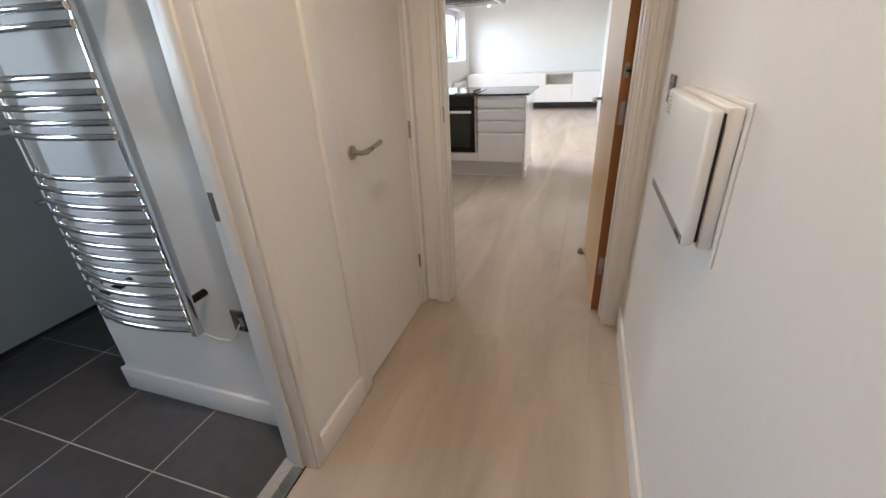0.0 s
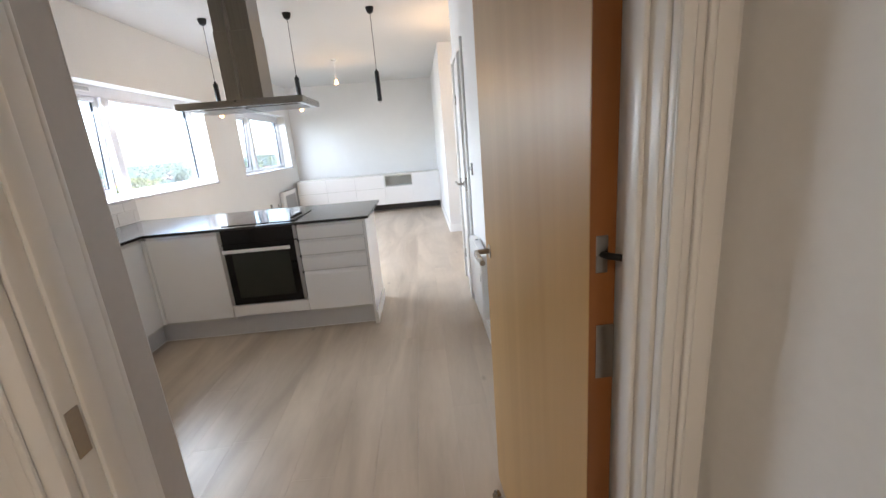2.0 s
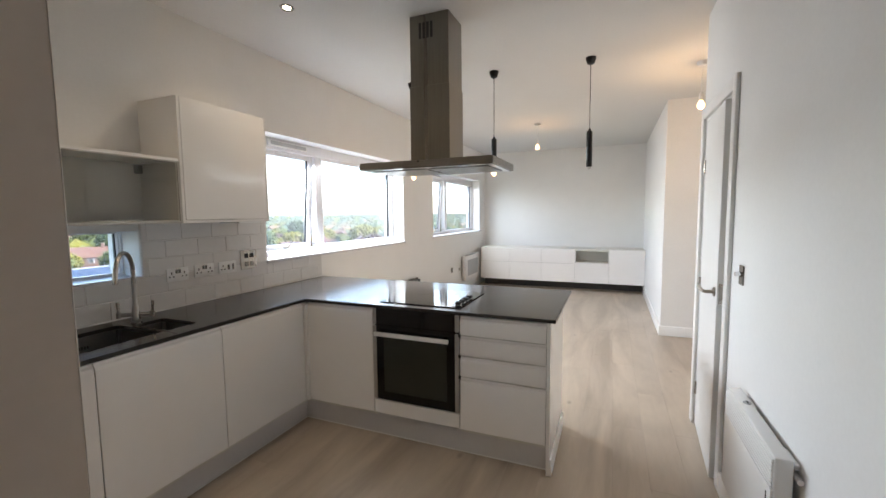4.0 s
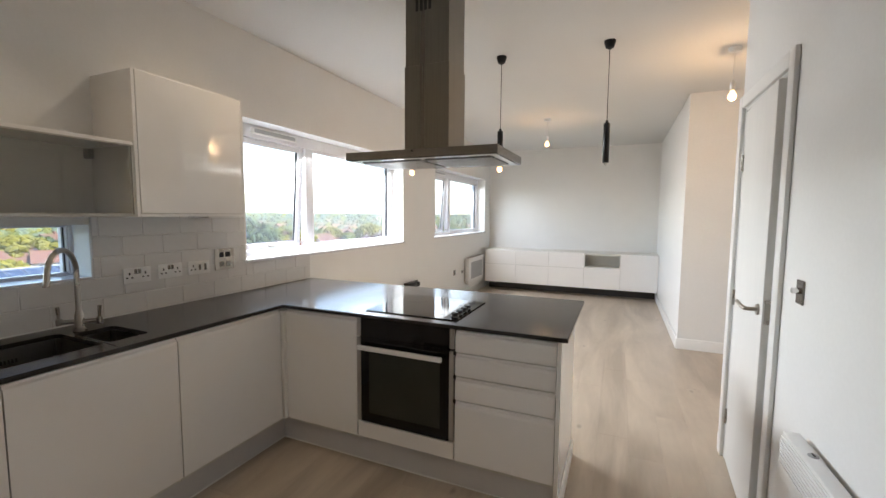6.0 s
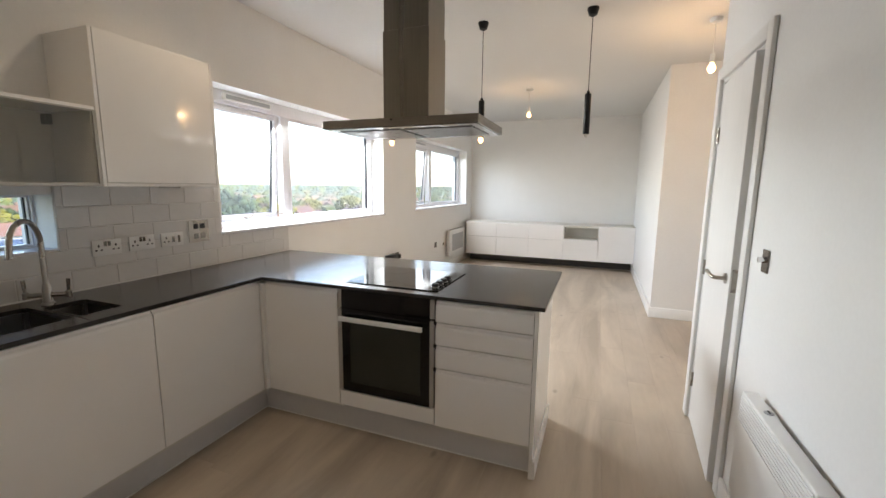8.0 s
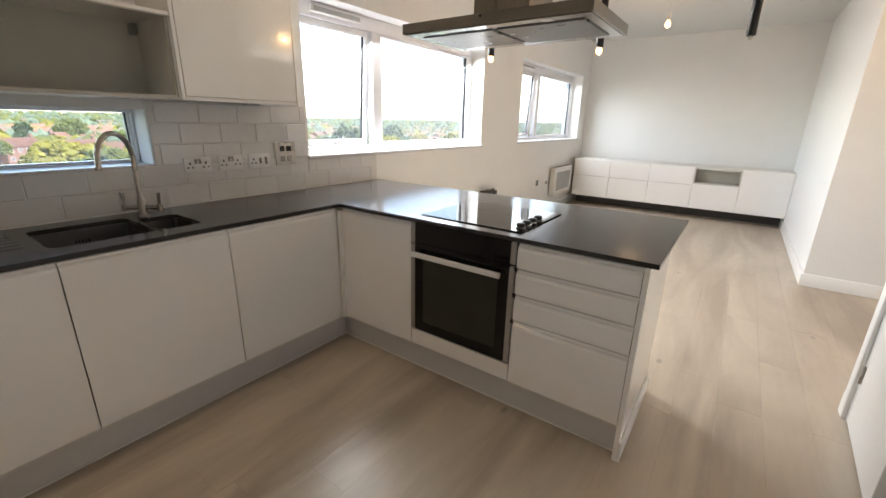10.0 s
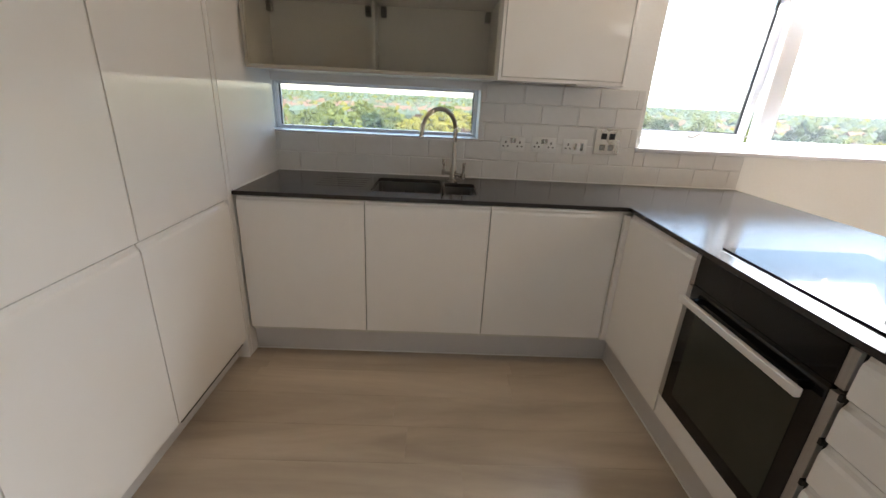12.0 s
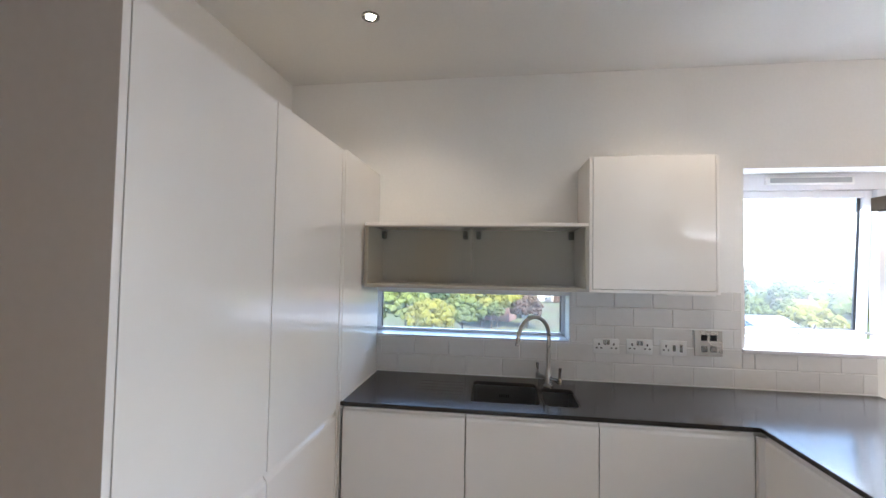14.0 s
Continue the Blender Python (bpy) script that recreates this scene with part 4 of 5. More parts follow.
bare_bulb(-1.26, 8.119, 2.445, 1.2, "in the living end")
bare_bulb(0.465, 6.24, 2.415, 2.6, "by the side passage")


# fitting of the two kitchen spotlights, reused for an added hall fill lamp
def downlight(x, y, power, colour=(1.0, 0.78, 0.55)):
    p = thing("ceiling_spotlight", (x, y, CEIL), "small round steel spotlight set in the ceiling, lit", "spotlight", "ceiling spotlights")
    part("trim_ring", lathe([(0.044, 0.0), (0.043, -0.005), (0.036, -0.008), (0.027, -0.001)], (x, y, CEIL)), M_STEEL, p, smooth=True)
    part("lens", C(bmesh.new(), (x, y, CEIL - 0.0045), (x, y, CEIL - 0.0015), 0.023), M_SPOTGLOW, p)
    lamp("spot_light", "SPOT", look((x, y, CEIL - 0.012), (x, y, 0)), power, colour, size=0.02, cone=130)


downlight(-2.135, 2.49, 2.8)
downlight(-2.13, 4.085, 2.8)
# unseen fill lamp, added to warm and brighten the hall
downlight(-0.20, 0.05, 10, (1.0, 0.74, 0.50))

# ---- sideboard of the living end ----
sbx = [-2.735, -2.12, -1.50, -0.868, -0.265, 0.334]
SF, SBT, SBB = 10.09, 0.803, 0.165
for k in range(5):
    a, b = sbx[k], sbx[k + 1]
    u = thing("low_cabinet", ((a + b) / 2, 10.4, 0), ("glossy white low cabinet with two stacked fronts", "glossy white low cabinet with two stacked fronts", "glossy white low cabinet with two stacked fronts", "white low cabinet with an open niche above one front", "glossy white low cabinet with one plain front")[k], "cabinet", "low cabinets along the end wall")
    if k == 3:
        part("body", B((a + 0.001, b - 0.001, SF + 0.02, 10.695, SBB, 0.548)), M_CARC, u)
        part("top", B((a + 0.001, b - 0.001, SF, 10.695, 0.768, SBT)), M_CARC, u)
        part("niche_floor", B((a + 0.001, b - 0.001, SF, 10.42, 0.5485, 0.56)), M_CARC, u)
        for c in (a + 0.001, b - 0.016):
            part("niche_side", B((c, c + 0.015, SF, 10.40, 0.56, 0.768)), M_CARC, u)
        part("niche_back", B((a + 0.001, b - 0.001, 10.40, 10.42, 0.56, 0.768)), M_CARC, u)
        part("door", B((a + 0.002, b - 0.002, SF, SF + 0.019, SBB, 0.545), bev=0.001), M_GLOSS, u)
    else:
        part("body", B((a + 0.001, b - 0.001, SF + 0.02, 10.695, SBB, SBT)), M_CARC, u)
        if k == 4:
            part("door", B((a + 0.002, b - 0.002, SF, SF + 0.019, SBB, SBT - 0.002), bev=0.001), M_GLOSS, u)
        else:
            part("drawer_front", B((a + 0.002, b - 0.002, SF, SF + 0.019, SBB, 0.520), bev=0.001), M_GLOSS, u)
            part("drawer_front", B((a + 0.002, b - 0.002, SF, SF + 0.019, 0.526, SBT - 0.002), bev=0.001), M_GLOSS, u)
    # the shade below the low cabinets is put into this board's colour
    part("base", B((a, b, 10.40, 10.69, 0.0, SBB - 0.002)), M_SHADEPLINTH, u, "recessed plinth, painted dark for the shade under the cabinets")

# ---- heaters ----


def panel_heater(name, y0, y1, z0, z1, x_back, x_front, s, label):
    """An electric panel heater on an upright wall; s is the way out of the wall along x."""
    h = thing(name, (x_back, (y0 + y1) / 2, z0), label, "heater")
    lo, hi = sorted((x_back + s * 0.022, x_front))
    part("casing", B((lo, hi, y0, y1, z0, z1), bev=0.012, seg=3), M_PLASTIC, h, smooth=True)
    for y in (y0 + 0.08, y1 - 0.08):
        a, b = sorted((x_back, x_back + s * 0.024))
        part("bracket", B((a, b, y - 0.02, y + 0.02, z0 + 0.06, z1 - 0.05)), M_GREYPL, h)
    n = int((y1 - y0 - 0.06) / 0.013)
    t = part("outlet_grille", B(*[(lo + 0.014, hi - 0.012, y0 + 0.03 + k * 0.013, y0 + 0.036 + k * 0.013, z1 + 0.0005, z1 + 0.003) for k in range(n)]), M_GREYPL, h)
    a, b = sorted((x_front, x_front + s * 0.002))
    part("front_panel", B((a, b, y0 + 0.035, y1 - 0.035, z0 + 0.05, z1 - 0.05), bev=0.0009), M_PLASTIC, h)
    return h


rh = thing("panel_heater", (XE, 3.87, 0.26), "white electric panel heater with slatted outlet on the long wall", "heater")
HY_A, HY_B, HZ_A, HZ_B, HXF = 3.532, 4.115, 0.265, 0.706, 0.262
part("casing", B((HXF + 0.004, 0.317, HY_A, HY_B, HZ_A, HZ_B), bev=0.006, seg=3), M_PLASTIC, rh, smooth=True)
part("front_panel", B((HXF - 0.003, HXF + 0.004, HY_A + 0.002, HY_B - 0.002, HZ_A + 0.004, 0.594), bev=0.002, seg=2), M_PLASTIC, rh, smooth=True)
gr = part("outlet_grille", B((HXF + 0.0015, HXF + 0.004, HY_A + 0.012, HY_B - 0.012, 0.602, 0.696)), M_PLASTIC, rh, "recess behind white slats")
for k in range(7):
    part("slat", B((HXF - 0.003, HXF + 0.003, HY_A + 0.008, HY_B - 0.008, 0.599 + k * 0.0135, 0.608 + k * 0.0135), bev=0.0015), M_PLASTIC, gr)
part("dial", lathe([(0.015, 0.0), (0.015, 0.003), (0.012, 0.0045), (0.004, 0.0045)], (0.298, 3.95, HZ_B)), M_GREYPL, rh, "round control button", smooth=True)
part("dial_mark", B((0.295, 0.301, 3.938, 3.962, HZ_B + 0.0044, HZ_B + 0.0052)), M_DARK, rh)
part("switch_slot", B((HXF - 0.0042, HXF - 0.0028, 3.566, 3.574, 0.520, 0.570)), M_DARK, rh)
for y in (3.615, 4.03):
    b = part("bracket", B((0.3175, XE, y - 0.02, y + 0.02, 0.33, 0.672), bev=0.003), M_PLASTIC, rh)
    part("bracket_knob", C(bmesh.new(), (0.3265, HY_A - 0.022 if y < 3.8 else y - 0.04, 0.650), (0.3265, y - 0.020, 0.650), 0.009), M_PLASTIC, b, smooth=True)
    part("bracket_hook", B((0.3185, 0.334, y - 0.075, y + 0.032, 0.6725, 0.690), bev=0.005, seg=2), M_PLASTIC, b, smooth=True)
lh = panel_heater("panel_heater", 9.15, 9.98, 0.24, 0.70, XW, XW + 0.10, 1, "white electric panel heater with a grey front below the window")
part("front_mesh", B((XW + 0.102, XW + 0.104, 9.25, 9.88, 0.32, 0.62)), M_GREYPL, lh)

# ---- electric fittings ----


def socket(y, z, w, label, switches=2):
    s = thing("socket", (XW + 0.012, y, z), label, "socket", "worktop sockets")
    x = XW + 0.012
    part("plate", B((x, x + 0.009, y - w / 2, y + w / 2, z - 0.043, z + 0.043), bev=0.003, seg=2), M_PLASTIC, s, smooth=True)
    centres = (-0.042, 0.042) if switches == 2 else (-0.040,)
    for c in centres:
        part("pin_holes", B((x + 0.0085, x + 0.0098, y + c - 0.004, y + c + 0.004, z + 0.004, z + 0.018), (x + 0.0085, x + 0.0098, y + c - 0.018, y + c - 0.008, z - 0.016, z - 0.008), (x + 0.0085, x + 0.0098, y + c + 0.008, y + c + 0.018, z - 0.016, z - 0.008)), M_BLACK, s)
    for c, z0, z1 in ((-0.0095, 0.008, 0.034), (0.0095, 0.008, 0.034)) if switches == 2 else ((0.004, -0.018, 0.018), (0.042, -0.022, 0.022)):
        part("rocker", B((x + 0.009, x + 0.012, y + c - 0.008, y + c + 0.008, z + z0, z + z1), bev=0.001), M_STEEL, s)
    return s


socket(3.755, 1.118, 0.146, "white double wall socket on the tiles beside the sink")
socket(3.942, 1.121, 0.146, "white double wall socket on the tiles")
socket(4.127, 1.120, 0.146, "white cooker switch plate on the tiles", 1)


def plate(name, at, size, normal, mat, label, category, rockers=1):
    """A flat switch plate with rockers; normal is the axis and sign that it faces."""
    x, y, z = at
    w, h = size
    p = thing(name, at, label, category)
    ax, s = normal

    def bx(u0, u1, d0, d1, z0, z1):
        d0, d1 = sorted((d0 * s, d1 * s))
        return (x + d0, x + d1, y + u0, y + u1, z + z0, z + z1) if ax == "x" else (x + u0, x + u1, y + d0, y + d1, z + z0, z + z1)

    part("plate", B(bx(-w / 2, w / 2, 0, 0.007, -h / 2, h / 2), bev=0.002), mat, p)
    for k in range(rockers):
        c = (k - (rockers - 1) / 2) * 0.026
        part("rocker", B(bx(c - 0.009, c + 0.009, 0.006, 0.011, -0.018, 0.018), bev=0.002), M_PLASTIC if rockers > 1 else M_NICKEL, p)
    return p


cs = plate("cooker_isolator", (XW + 0.012, 4.318, 1.155), (0.150, 0.146), ("x", 1), M_NICKEL, "square satin metal isolator switch on the tiles beside the window", "switch", 0)
for dy in (-0.025, 0.025):
    for dz in (-0.032, 0.032):
        part("rocker", B((XW + 0.019, XW + 0.024, 4.318 + dy - 0.017, 4.318 + dy + 0.017, 1.155 + dz - 0.017, 1.155 + dz + 0.017), bev=0.002), M_BLACK if dz > 0 else M_STEEL, cs)
plate("light_switch", (XE, 1.305, 1.18), (0.086, 0.09), ("x", -1), M_STEEL, "brushed steel light switch beside the kitchen doorway", "switch")
plate("light_switch", (-0.770, YS, 1.182), (0.088, 0.088), ("y", 1), M_STEEL, "brushed steel double light switch beside the tall cabinets", "switch", 2)
dm = plate("dimmer_switch", (XE, 4.262, 1.19), (0.062, 0.092), ("x", -1), M_STEEL, "brushed steel dimmer switch with a round knob beside the narrow door", "switch", 0)
part("knob", C(bmesh.new(), (XE - 0.007, 4.262, 1.195), (XE - 0.03, 4.262, 1.195), 0.012, 0.011), M_CHROME, dm, smooth=True)
plate("wall_socket", (XW, 8.68, 0.50), (0.086, 0.086), ("x", 1), M_STEEL, "small steel outlet low on the white wall", "socket", 0)
plate("aerial_outlet", (XW, 9.05, 0.47), (0.05, 0.05), ("x", 1), M_STEEL, "small steel aerial outlet beside the heater", "socket", 0)
bs = plate("fused_outlet", (-1.021, BATH_Y, 0.50), (0.086, 0.086), ("y", -1), M_STEEL, "dark steel fused outlet by the towel radiator", "socket", 1)

# consumer unit in the hall
cu = thing("fuse_box", (XE, 0.7, 0.94), "white plastic fuse box with a hinged cover and a small label", "fuse box")
part("wall_plate", B((XE - 0.006, XE, 0.514, 1.005, 0.905, 1.226), bev=0.002), M_PLASTIC, cu)
part("back_box", B((XE - 0.034, XE - 0.006, 0.526, 0.968, 0.94, 1.218), bev=0.008, seg=2), M_PLASTIC, cu, smooth=True)
# dark block paints the shade in the gap behind the cover
part("inner_box", B((XE - 0.041, XE - 0.034, 0.532, 0.945, 0.955, 1.205)), M_DARK, cu)
cv = part("cover", B((XE - 0.065, XE - 0.041, 0.518, 0.955, 0.950, 1.215), bev=0.008, seg=3), M_PLASTIC, cu, smooth=True)
part("bottom_strip", B((XE - 0.0668, XE - 0.0645, 0.524, 0.950, 0.951, 0.970), bev=0.0008), M_BAND, cv, "grey metallic strip along the cover")
part("slot", B((XE - 0.0676, XE - 0.0666, 0.538, 0.581, 0.957, 0.964)), M_DARK, cv)
lb2 = part("label", B((XE - 0.0657, XE - 0.0649, 0.885, 0.945, 1.150, 1.207)), M_LABEL, cv, "pale green printed label")
part("print", B(*[(XE - 0.0661, XE - 0.0656, 0.891, 0.938, 1.158 + k * 0.009, 1.1615 + k * 0.009) for k in range(5)]), M_INK, lb2)

# small black device behind the peninsula
bd = thing("black_device", (-2.72, 7.1, 0.5), "small black plastic box low by the outer wall", "device")

# ---- bathroom ----
tr = thing("towel_radiator", (-2.02, 0.47, 0), "tall chrome towel radiator with curved bars in four groups", "radiator")
part("casing", B((XW + 0.012, XW + 0.10, 6.89, 7.12, 0.495, 0.59), bev=0.006, seg=2), M_BLACK, bd, smooth=True)
part("plug", B((XW + 0.012, XW + 0.07, 7.19, 7.26, 0.505, 0.565), bev=0.006, seg=2), M_BLACK, bd, smooth=True)
part("cable", tube([(XW + 0.05, 7.12, 0.55), (XW + 0.06, 7.155, 0.535), (XW + 0.05, 7.19, 0.535)], 0.003, 8), M_BLACK, bd, smooth=True)
part("wall_plate", B((XW, XW + 0.012, 6.93, 7.30, 0.495, 0.58), bev=0.002), M_STEEL, bd)

RX0, RX1, RY = -1.55, -1.128, 0.475
for x in (RX0, RX1):
    part("rail", B((x - 0.012, x + 0.012, RY - 0.02, RY + 0.015, 0.49, 1.80), bev=0.006, seg=2), M_CHROME, tr, smooth=True)
bars = [0.525 + 0.0433 * k for k in range(13)] + [1.162 + 0.038 * k for k in range(5)] + [1.43, 1.468, 1.506] + [1.62, 1.66, 1.70, 1.74]
for z in bars:
    pts = [(RX0 + (RX1 - RX0) * k / 8, RY - 0.022 - 0.028 * math.sin(math.pi * k / 8), z) for k in range(9)]
    part("bar", tube(pts, 0.0105, 10), M_CHROME, tr, smooth=True)
for x in (RX0 + 0.03, RX1 - 0.03):
    part("bracket", C(bmesh.new(), (x, RY, 0.60), (x, BATH_Y, 0.60), 0.014), M_BLACK, tr)
cb = thing("cistern_box", (XW, 0.6, 0), "glossy white boxed cistern unit with a chrome flush lever", "bathroom unit")
part("body", B((XW + 0.001, -2.692, -0.4, 1.58, 0.025, 1.055), bev=0.003), M_FROST, cb)
part("ledge", B((XW + 0.001, -2.682, -0.4, 1.58, 1.056, 1.075), bev=0.003), M_GLOSS, cb)
# near-black strip paints the shaded gap under the unit
part("kick_strip", B((XW + 0.001, -2.70, -0.4, 1.58, 0.0, 0.025)), M_DARK, cb)
part("flush_lever", tube([(-2.69, 0.96, 0.70), (-2.66, 0.96, 0.70), (-2.65, 0.97, 0.70), (-2.65, 1.06, 0.70)], 0.009), M_CHROME, cb, smooth=True)

cw = part("cable", tube([(-1.03, BATH_Y - 0.012, 0.49), (-1.045, BATH_Y - 0.03, 0.45), (-1.075, BATH_Y - 0.03, 0.425), (-1.105, BATH_Y - 0.05, 0.44), (-1.128, 0.49, 0.485)], 0.004, 8), M_PLASTIC, bs, "thin white cable", smooth=True)

# ---- country outside ----
M_GROUND = material("grass_and_fields", (0.075, 0.10, 0.04), 0.95, spec=0.1, grain=0.5, scale=0.05, second=(0.08, 0.07, 0.045), blotch=0.3)
M_ROAD = material("grey_asphalt", (0.11, 0.11, 0.11), 0.9, grain=0.2, scale=2.0, blotch=0.1)
M_LEAF = [material("spring_leaves_%s" % k, c, 0.7, spec=0.1, grain=0.45, scale=0.9, blotch=0.25, random_tone=0.25) for k, c in (("yellow", (0.29, 0.28, 0.04)), ("green", (0.17, 0.21, 0.05)), ("deep", (0.08, 0.125, 0.05)), ("copper", (0.13, 0.08, 0.055)))]
for m in M_LEAF:
    n, l = m.node_tree.nodes, m.node_tree.links
    tr, mix, b = n.new("ShaderNodeBsdfTranslucent"), n.new("ShaderNodeMixShader"), n["Principled BSDF"]
    l.new(b.inputs["Base Color"].links[0].from_socket, tr.inputs[0])
    mix.inputs[0].default_value = 0.4
    l.new(b.outputs[0], mix.inputs[1])
    l.new(tr.outputs[0], mix.inputs[2])
    l.new(mix.outputs[0], n["Material Output"].inputs[0])
M_BARK = material("bark", (0.08, 0.06, 0.045), 0.9, grain=0.4, scale=6)
M_BRICK = material("red_brick", (0.22, 0.13, 0.10), 0.85, spec=0.1, grain=0.3, scale=3.0, blotch=0.15, random_tone=0.25)
M_RENDER = material("pale_render", (0.46, 0.42, 0.36), 0.85, spec=0.1, grain=0.1, scale=1.0, blotch=0.1)
M_ROOF = material("brown_roof_tiles", (0.17, 0.095, 0.075), 0.85, spec=0.1, grain=0.3, scale=4.0, blotch=0.2, random_tone=0.3)
M_SLATEROOF = material("grey_sheet_roof", (0.22, 0.23, 0.25), 0.6, grain=0.15, scale=1.0, blotch=0.1)
M_SOLAR = material("solar_cells", (0.02, 0.03, 0.06), 0.15)
M_DARKPANE = material("far_window_glass", (0.03, 0.035, 0.04), 0.1)
GZ = -15.5
solid("ground", B((-4500, 400, -3000, 3000, GZ - 1, GZ)), M_GROUND, "wide green and brown suburban ground far below the windows")
solid("road", B((-72, -65, -300, 320, GZ, GZ + 0.06)), M_ROAD, "grey asphalt road far below")
rnd = random.Random(7)


def crown_mesh(seed, r, h, puffs, leaf):
    """Many small uneven leaf clumps about a few limbs."""
    q = random.Random(seed)
    base = bmesh.new()
    bmesh.ops.create_icosphere(base, subdivisions=1, radius=1)
    bv = [v.co.copy() for v in base.verts]
    bf = [[v.index for v in f.verts] for f in base.faces]
    base.free()
    verts, faces = [], []
    for _ in range(puffs):
        a, e = q.uniform(0, math.tau), math.acos(q.uniform(-0.55, 1))
        d = q.uniform(0.45, 1.0) ** 0.6
        lump = 1 + 0.18 * math.sin(3 * a + seed) + 0.12 * math.sin(5 * a + 2 * seed)
        c = Vector((r * d * lump * math.sin(e) * math.cos(a), r * d * lump * math.sin(e) * math.sin(a), h * 0.62 + h * 0.36 * d * math.cos(e)))
        s = q.uniform(leaf * 0.5, leaf)
        n = len(verts)
        turned = Euler((q.uniform(0, 6), q.uniform(0, 6), q.uniform(0, 6))).to_matrix()
        for v in bv:
            verts.append(c + turned @ Vector((v.x * s * q.uniform(0.6, 1.3), v.y * s * q.uniform(0.6, 1.3), v.z * s * q.uniform(0.4, 0.9))))
        faces += [[n + k for k in f] for f in bf]
    mesh = bpy.data.meshes.new("crown")
    mesh.from_pydata(verts, [], faces)
    return mesh


def tree_model(kind, r, h, mat, label):
    t = thing("tree", (0, 0, GZ), label, "tree", "trees below the windows")
    bm = bmesh.new()
    C(bm, (0, 0, GZ), (0.1, 0, GZ + h * 0.55), h * 0.035, h * 0.018, 8)
    for k in range(5):
        a = k * 1.3 + kind
        C(bm, (0.05, 0, GZ + h * (0.28 + 0.05 * k)), (r * 0.6 * math.cos(a), r * 0.6 * math.sin(a), GZ + h * (0.55 + 0.05 * k)), h * 0.014, h * 0.005, 6)
    part("trunk", bm, M_BARK, t)
    mesh = crown_mesh(kind + 3, r, h, 230, r * 0.24)
    mesh.materials.append(mat)
    c = new("crown", mesh)
    c.parent = t
    return t


models = [tree_model(0, 5.2, 11, M_LEAF[0], "broad tree in yellow-green spring leaf among the houses"), tree_model(1, 4.6, 12, M_LEAF[1], "rounded fresh green tree in full leaf among the houses"), tree_model(2, 3.6, 12.5, M_LEAF[2], "tall dark green tree among the houses"), tree_model(3, 4.2, 9, M_LEAF[3], "copper-leaved tree among green ones")]
spots = []
for k in range(150):
    d = 72 + 230 * (k / 150) ** 1.15 + rnd.uniform(-6, 6)
    a = rnd.uniform(-1.15, 1.32)
    spots.append((-d * math.cos(a), 4 + d * math.sin(a)))
for k, (x, y) in enumerate(spots):
    s = rnd.uniform(0.7, 1.2)
    near_low = y < 60
    i = rnd.choice((0, 0, 1, 1, 2, 3)) if near_low else rnd.choice((1, 1, 2, 0, 1, 3))
    if abs(x + 68) < 7 or (-102 < x < -62 and 8 < y < 60):
        x -= 45
    if k < 4:
        models[k].location = (x, y, GZ)
        continue
    copy_thing(models[i], Matrix.Translation((x, y, GZ)) @ Matrix.Rotation(rnd.uniform(0, 6.28), 4, "Z") @ Matrix.Diagonal((s, s, s * rnd.uniform(0.85, 1.1), 1)))


def house_model(w, d, h, wall_mat, label):
    t = thing("house", (0, 0, GZ), label, "house", "houses below the windows")
    part("wall", B((-d / 2, d / 2, -w / 2, w / 2, GZ, GZ + h)), wall_mat, t)
    bm = bmesh.new()
    e, rh = 0.4, d * 0.36
    v = [bm.verts.new(p) for p in ((-d / 2 - e, -w / 2 - e, GZ + h), (d / 2 + e, -w / 2 - e, GZ + h), (0, -w / 2 - e, GZ + h + rh), (-d / 2 - e, w / 2 + e, GZ + h), (d / 2 + e, w / 2 + e, GZ + h), (0, w / 2 + e, GZ + h + rh))]
    for f in ((0, 1, 2), (5, 4, 3), (0, 2, 5, 3), (2, 1, 4, 5), (1, 0, 3, 4)):
        bm.faces.new([v[k] for k in f])
    r = part("roof", bm, M_ROOF, t)
    part("chimney", B((-0.5, 0.5, w / 2 - 1.2, w / 2 - 0.4, GZ + h + rh - 1.0, GZ + h + rh + 1.1)), M_BRICK, r)
    for fl in range(2):
        for k in range(int(w / 3)):
            y = -w / 2 + 1.6 + k * 3
            wn_ = part("window", B((d / 2, d / 2 + 0.06, y - 0.75, y + 0.75, GZ + 1.0 + fl * 2.7, GZ + 2.3 + fl * 2.7)), M_PVC, t)
            part("pane", B((d / 2 + 0.06, d / 2 + 0.08, y - 0.62, y + 0.62, GZ + 1.12 + fl * 2.7, GZ + 2.18 + fl * 2.7)), M_DARKPANE, wn_)
    return t


hm = [house_model(9, 8, 5.4, M_BRICK, "red brick house with a brown tiled gable roof"), house_model(7, 7.5, 5.2, M_RENDER, "pale rendered house with a brown tiled gable roof"), house_model(14, 8, 5.4, M_BRICK, "long red brick house pair with a brown tiled roof")]
for k in range(64):
    d = 105 + 260 * (k / 64) + rnd.uniform(-8, 8)
    a = rnd.uniform(-1.1, 1.3)
    x, y = -d * math.cos(a), 4 + d * math.sin(a)
    if k < 3:
        hm[k].location = (x, y, GZ)
        hm[k].rotation_euler = (0, 0, rnd.uniform(-0.6, 0.6))
        continue
    copy_thing(hm[k % 3], Matrix.Translation((x, y, GZ)) @ Matrix.Rotation(rnd.uniform(-0.7, 0.7), 4, "Z"))

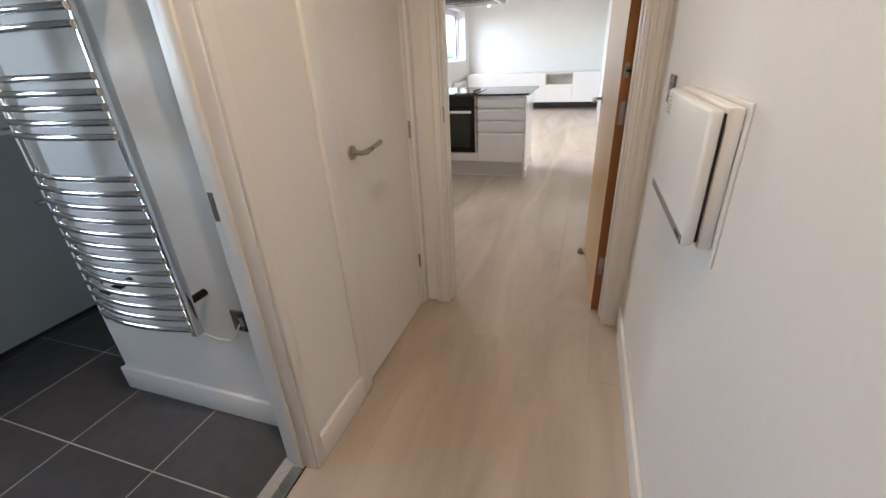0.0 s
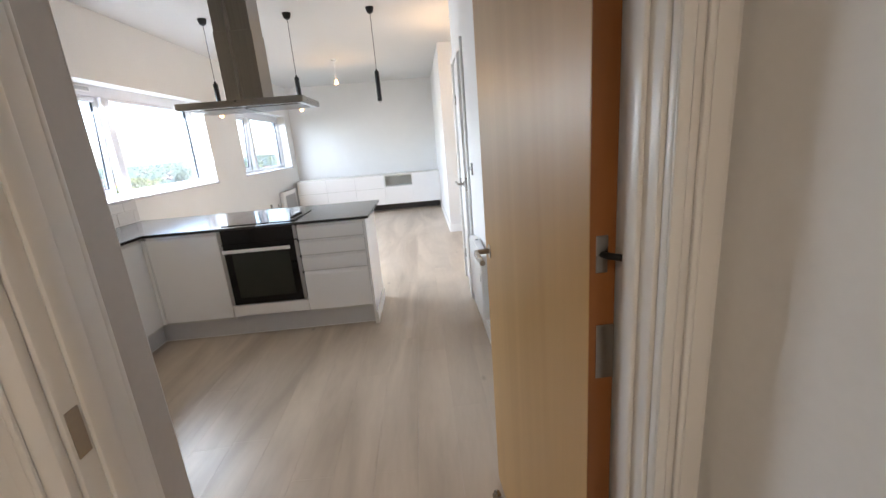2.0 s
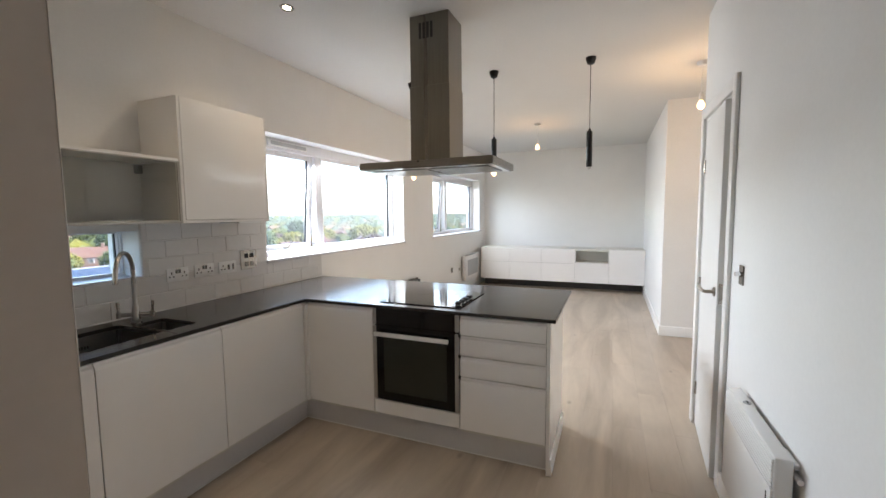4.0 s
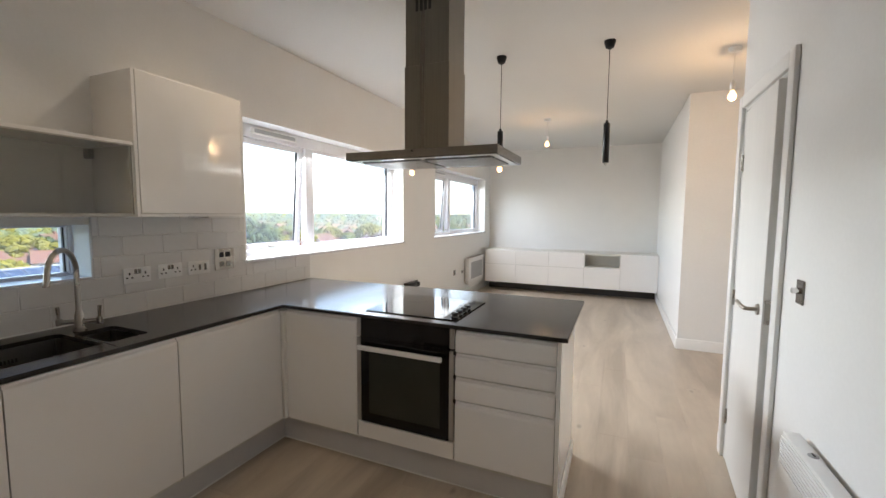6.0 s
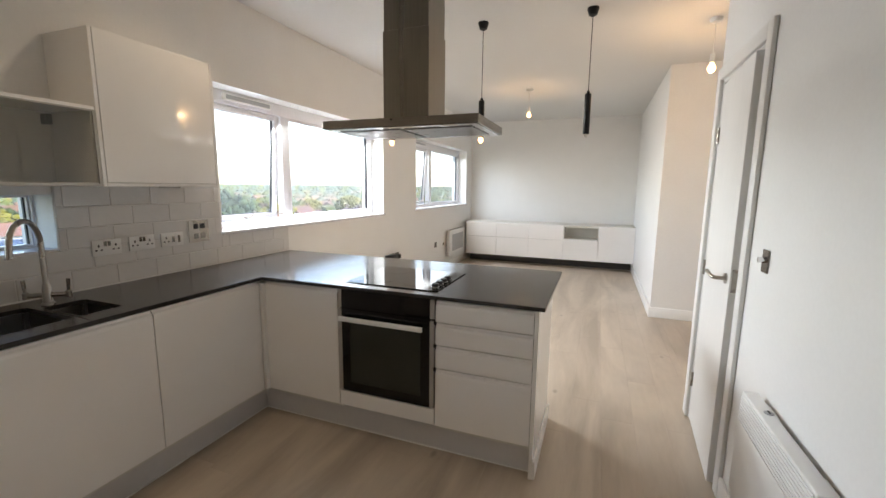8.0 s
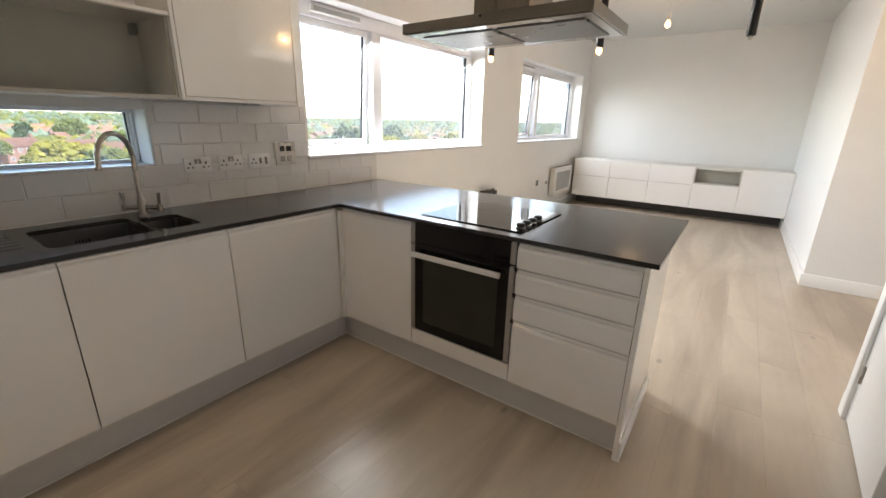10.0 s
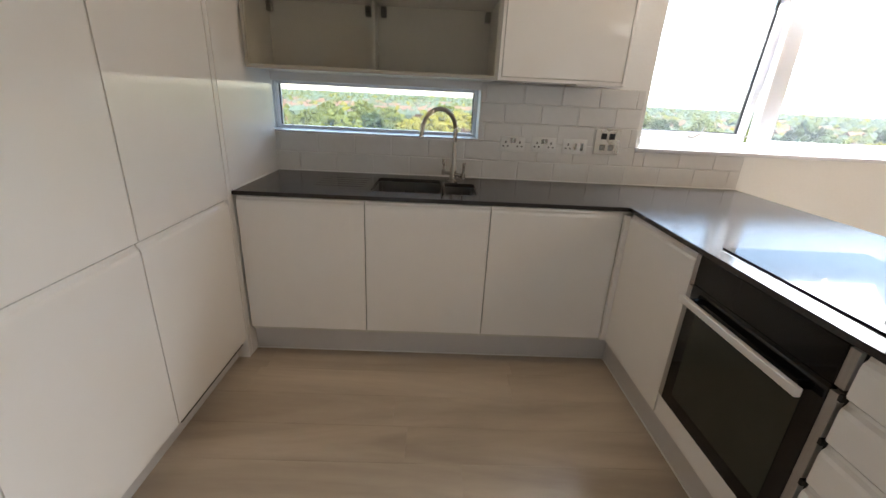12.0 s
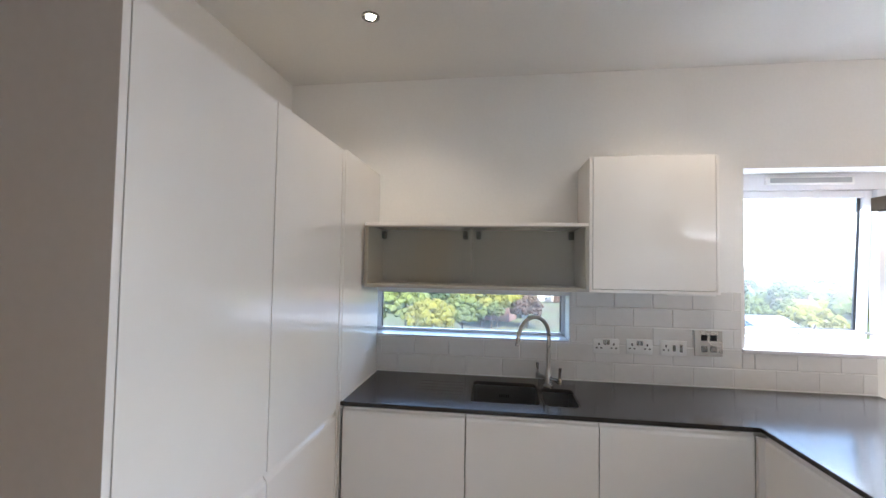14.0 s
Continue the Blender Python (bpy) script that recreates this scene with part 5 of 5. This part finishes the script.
hall_b = thing("low_building", (-86, 42, GZ), "long low pale building with solar panels on its grey roof", "building")
part("wall", B((-96, -78, 20, 56, GZ, GZ + 5.5)), M_RENDER, hall_b)
bm = bmesh.new()
v = [bm.verts.new(p) for p in ((-97, 19, GZ + 5.5), (-77, 19, GZ + 5.5), (-87, 19, GZ + 8.2), (-97, 57, GZ + 5.5), (-77, 57, GZ + 5.5), (-87, 57, GZ + 8.2))]
for f in ((0, 1, 2), (5, 4, 3), (0, 2, 5, 3), (2, 1, 4, 5), (1, 0, 3, 4)):
    bm.faces.new([v[k] for k in f])
rf = part("roof", bm, M_SLATEROOF, hall_b)
tilt = math.degrees(math.atan2(2.7, 10))
for k in range(12):
    y = 24 + k * 2.1
    part("solar_panel", turn(B((-86, -80.5, y, y + 1.9, GZ + 8.25, GZ + 8.35)), (-87, 0, GZ + 8.2), tilt, "Y"), M_SOLAR, rf)
for k in range(9):
    y = 22 + k * 3.6
    part("window", B((-78, -77.9, y, y + 1.8, GZ + 1.6, GZ + 3.4)), M_DARKPANE, hall_b)

# far woods and roofs, joined
# far leaf colour is shifted pale and bluish to imitate distance haze
M_FAR = material("haze_tinted_leaves", (0.10, 0.14, 0.10), 0.8, spec=0.1, grain=0.3, scale=0.05, blotch=0.3)
rs = np.random.RandomState(5)
ico = bmesh.new()
bmesh.ops.create_icosphere(ico, subdivisions=1, radius=1)
iv = np.array([v.co[:] for v in ico.verts])
fi = np.array([[v.index for v in f.verts] for f in ico.faces])
ico.free()
for name, mat, n, near in (("far_woods", M_FAR, 11000, 230), ("far_trees", M_LEAF[1], 4000, 200), ("far_light_trees", M_LEAF[0], 1800, 200)):
    d = near * (14.0 ** (rs.rand(n) ** 0.9))
    a = rs.uniform(-1.35, 1.45, n)
    s = rs.uniform(1.6, 4.2, n) * (1 + d / 2200)
    c = np.stack([-d * np.cos(a), 4 + d * np.sin(a), GZ + s * 0.9 + d * 0.0028], 1)
    vv = (iv[None] * s[:, None, None] * rs.uniform(0.65, 1.25, (n, len(iv), 3)) * np.array([1, 1, 0.95]) + c[:, None]).reshape(-1, 3)
    ff = (fi[None] + (np.arange(n) * len(iv))[:, None, None]).reshape(-1, 3)
    mesh = bpy.data.meshes.new(name)
    mesh.from_pydata(vv.tolist(), [], ff.tolist())
    mesh.materials.append(mat)
    tagged(new(name, mesh), "dense far tree tops reaching to the horizon", "trees", kind="stuff")
n = 900
d = 300 * (7.0 ** rs.rand(n))
a = rs.uniform(-1.3, 1.4, n)
vv, ff = [], []
for k in range(n):
    x, y, w, h = -d[k] * math.cos(a[k]), 4 + d[k] * math.sin(a[k]), rs.uniform(4, 9), rs.uniform(4.5, 6)
    o = len(vv)
    vv += [(x - 4, y - w, GZ), (x + 4, y - w, GZ), (x + 4, y + w, GZ), (x - 4, y + w, GZ), (x - 4, y - w, GZ + h), (x + 4, y - w, GZ + h), (x + 4, y + w, GZ + h), (x - 4, y + w, GZ + h), (x, y - w, GZ + h + 3), (x, y + w, GZ + h + 3)]
    ff += [[o + i for i in f] for f in ((1, 2, 6, 5), (0, 1, 5, 4), (2, 3, 7, 6), (3, 0, 4, 7), (5, 6, 9, 8), (7, 4, 8, 9), (4, 5, 8), (6, 7, 9))]
mesh = bpy.data.meshes.new("far_houses")
mesh.from_pydata(vv, [], ff)
mesh.materials.append(M_BRICK)
tagged(new("far_houses", mesh), "scattered small far brick houses", "houses", kind="stuff")

# ---- pieces of walls and floors ----


def piece(name, size, mat, parent, bev=0.0016, cache={}):
    """A bevelled block that alike pieces share, its centre at the origin."""
    key = (name, tuple(round(s, 4) for s in size), mat.name)
    if key not in cache:
        x, y, z = (s / 2 for s in size)
        bm = B((-x, x, -y, y, -z, z), bev=bev)
        mesh = bpy.data.meshes.new(name)
        bm.to_mesh(mesh)
        bm.free()
        mesh.materials.append(mat)
        cache[key] = mesh
    ob = new(name, cache[key])
    ob.parent = parent
    return ob


# splashback
back = solid("splashback_grout", B((XW, XW + 0.009, 2.352, 5.18, WT + 0.001, 1.105), (XW, XW + 0.009, 3.547, 4.498, 1.105, 1.447), (XW, XW + 0.009, 2.352, 3.547, 1.105, 1.125)), M_GROUT, "white glazed brick-bond splashback tiles with pale joints")
TH, TW = 0.109, 0.218
for r in range(5):
    z0, z1 = WT + 0.004 + r * TH, WT + 0.0025 + (r + 1) * TH - (0.002 if r == 4 else 0)
    y = 3.798 - 8 * TW + (0 if r % 2 == 0 else TW / 2)
    while y < 5.18:
        a, b = max(y + 0.0008, 2.355), min(y + TW - 0.0008, 5.178)
        spans = [(a, b, z0, z1)]
        if r == 1:
            spans = [(a, min(b, 4.496), z0, z1), (max(a, 4.497), b, z0, 1.106)]
        if r > 1:
            spans = [(max(a, 3.549), min(b, 4.496), z0, z1)]
        for c, d_, e, f in spans:
            if d_ - c > 0.008 and f - e > 0.004:
                t = piece("tile", (0.008, d_ - c, f - e), M_TILE, back, 0.004)
                t.location = (XW + 0.0085, (c + d_) / 2, (e + f) / 2)
        y += TW
# bathroom floor tiles
P = 0.444
for i in range(-1, 5):
    for j in range(-5, 4):
        x0, x1 = -1.31 - i * P - P, -1.31 - i * P
        y0, y1 = 0.257 + j * P, 0.257 + (j + 1) * P
        a, b = max(x0 + 0.002, XW), min(x1 - 0.002, HALL_X - 0.087)
        c, d_ = max(y0 + 0.002, -1.9), min(y1 - 0.002, 1.55)
        if b - a > 0.02 and d_ - c > 0.02:
            t = piece("tile", (b - a, d_ - c, 0.008), M_SLATE, floor_bath)
            t.location = ((a + b) / 2, (c + d_) / 2, -0.004)
# laminate boards
BW, BL = 0.192, 1.285
rb = random.Random(3)
zones = ((HALL_X - 0.04, XE, -1.9, HALL_Y + 0.02), (XW, XE + 0.1, HALL_Y + 0.02, 7.47), (XE + 0.1, 2.2, 5.33, 7.47), (XW, XE, 7.47, 10.7))
col = 0
x = XW - 0.05
while x < 2.2:
    off = rb.uniform(0, BL)
    y = -1.9 - off
    while y < YN:
        for zx0, zx1, zy0, zy1 in zones:
            a, b, c, d_ = max(x, zx0), min(x + BW, zx1), max(y, zy0), min(y + BL, zy1)
            if b - a > 0.012 and d_ - c > 0.02:
                t = piece("plank", (b - a - 0.0004, d_ - c - 0.0004, 0.012), M_FLOOR, floor, 0.0005)
                t.location = ((a + b) / 2, (c + d_) / 2, -0.006)
        y += BL
    x += BW
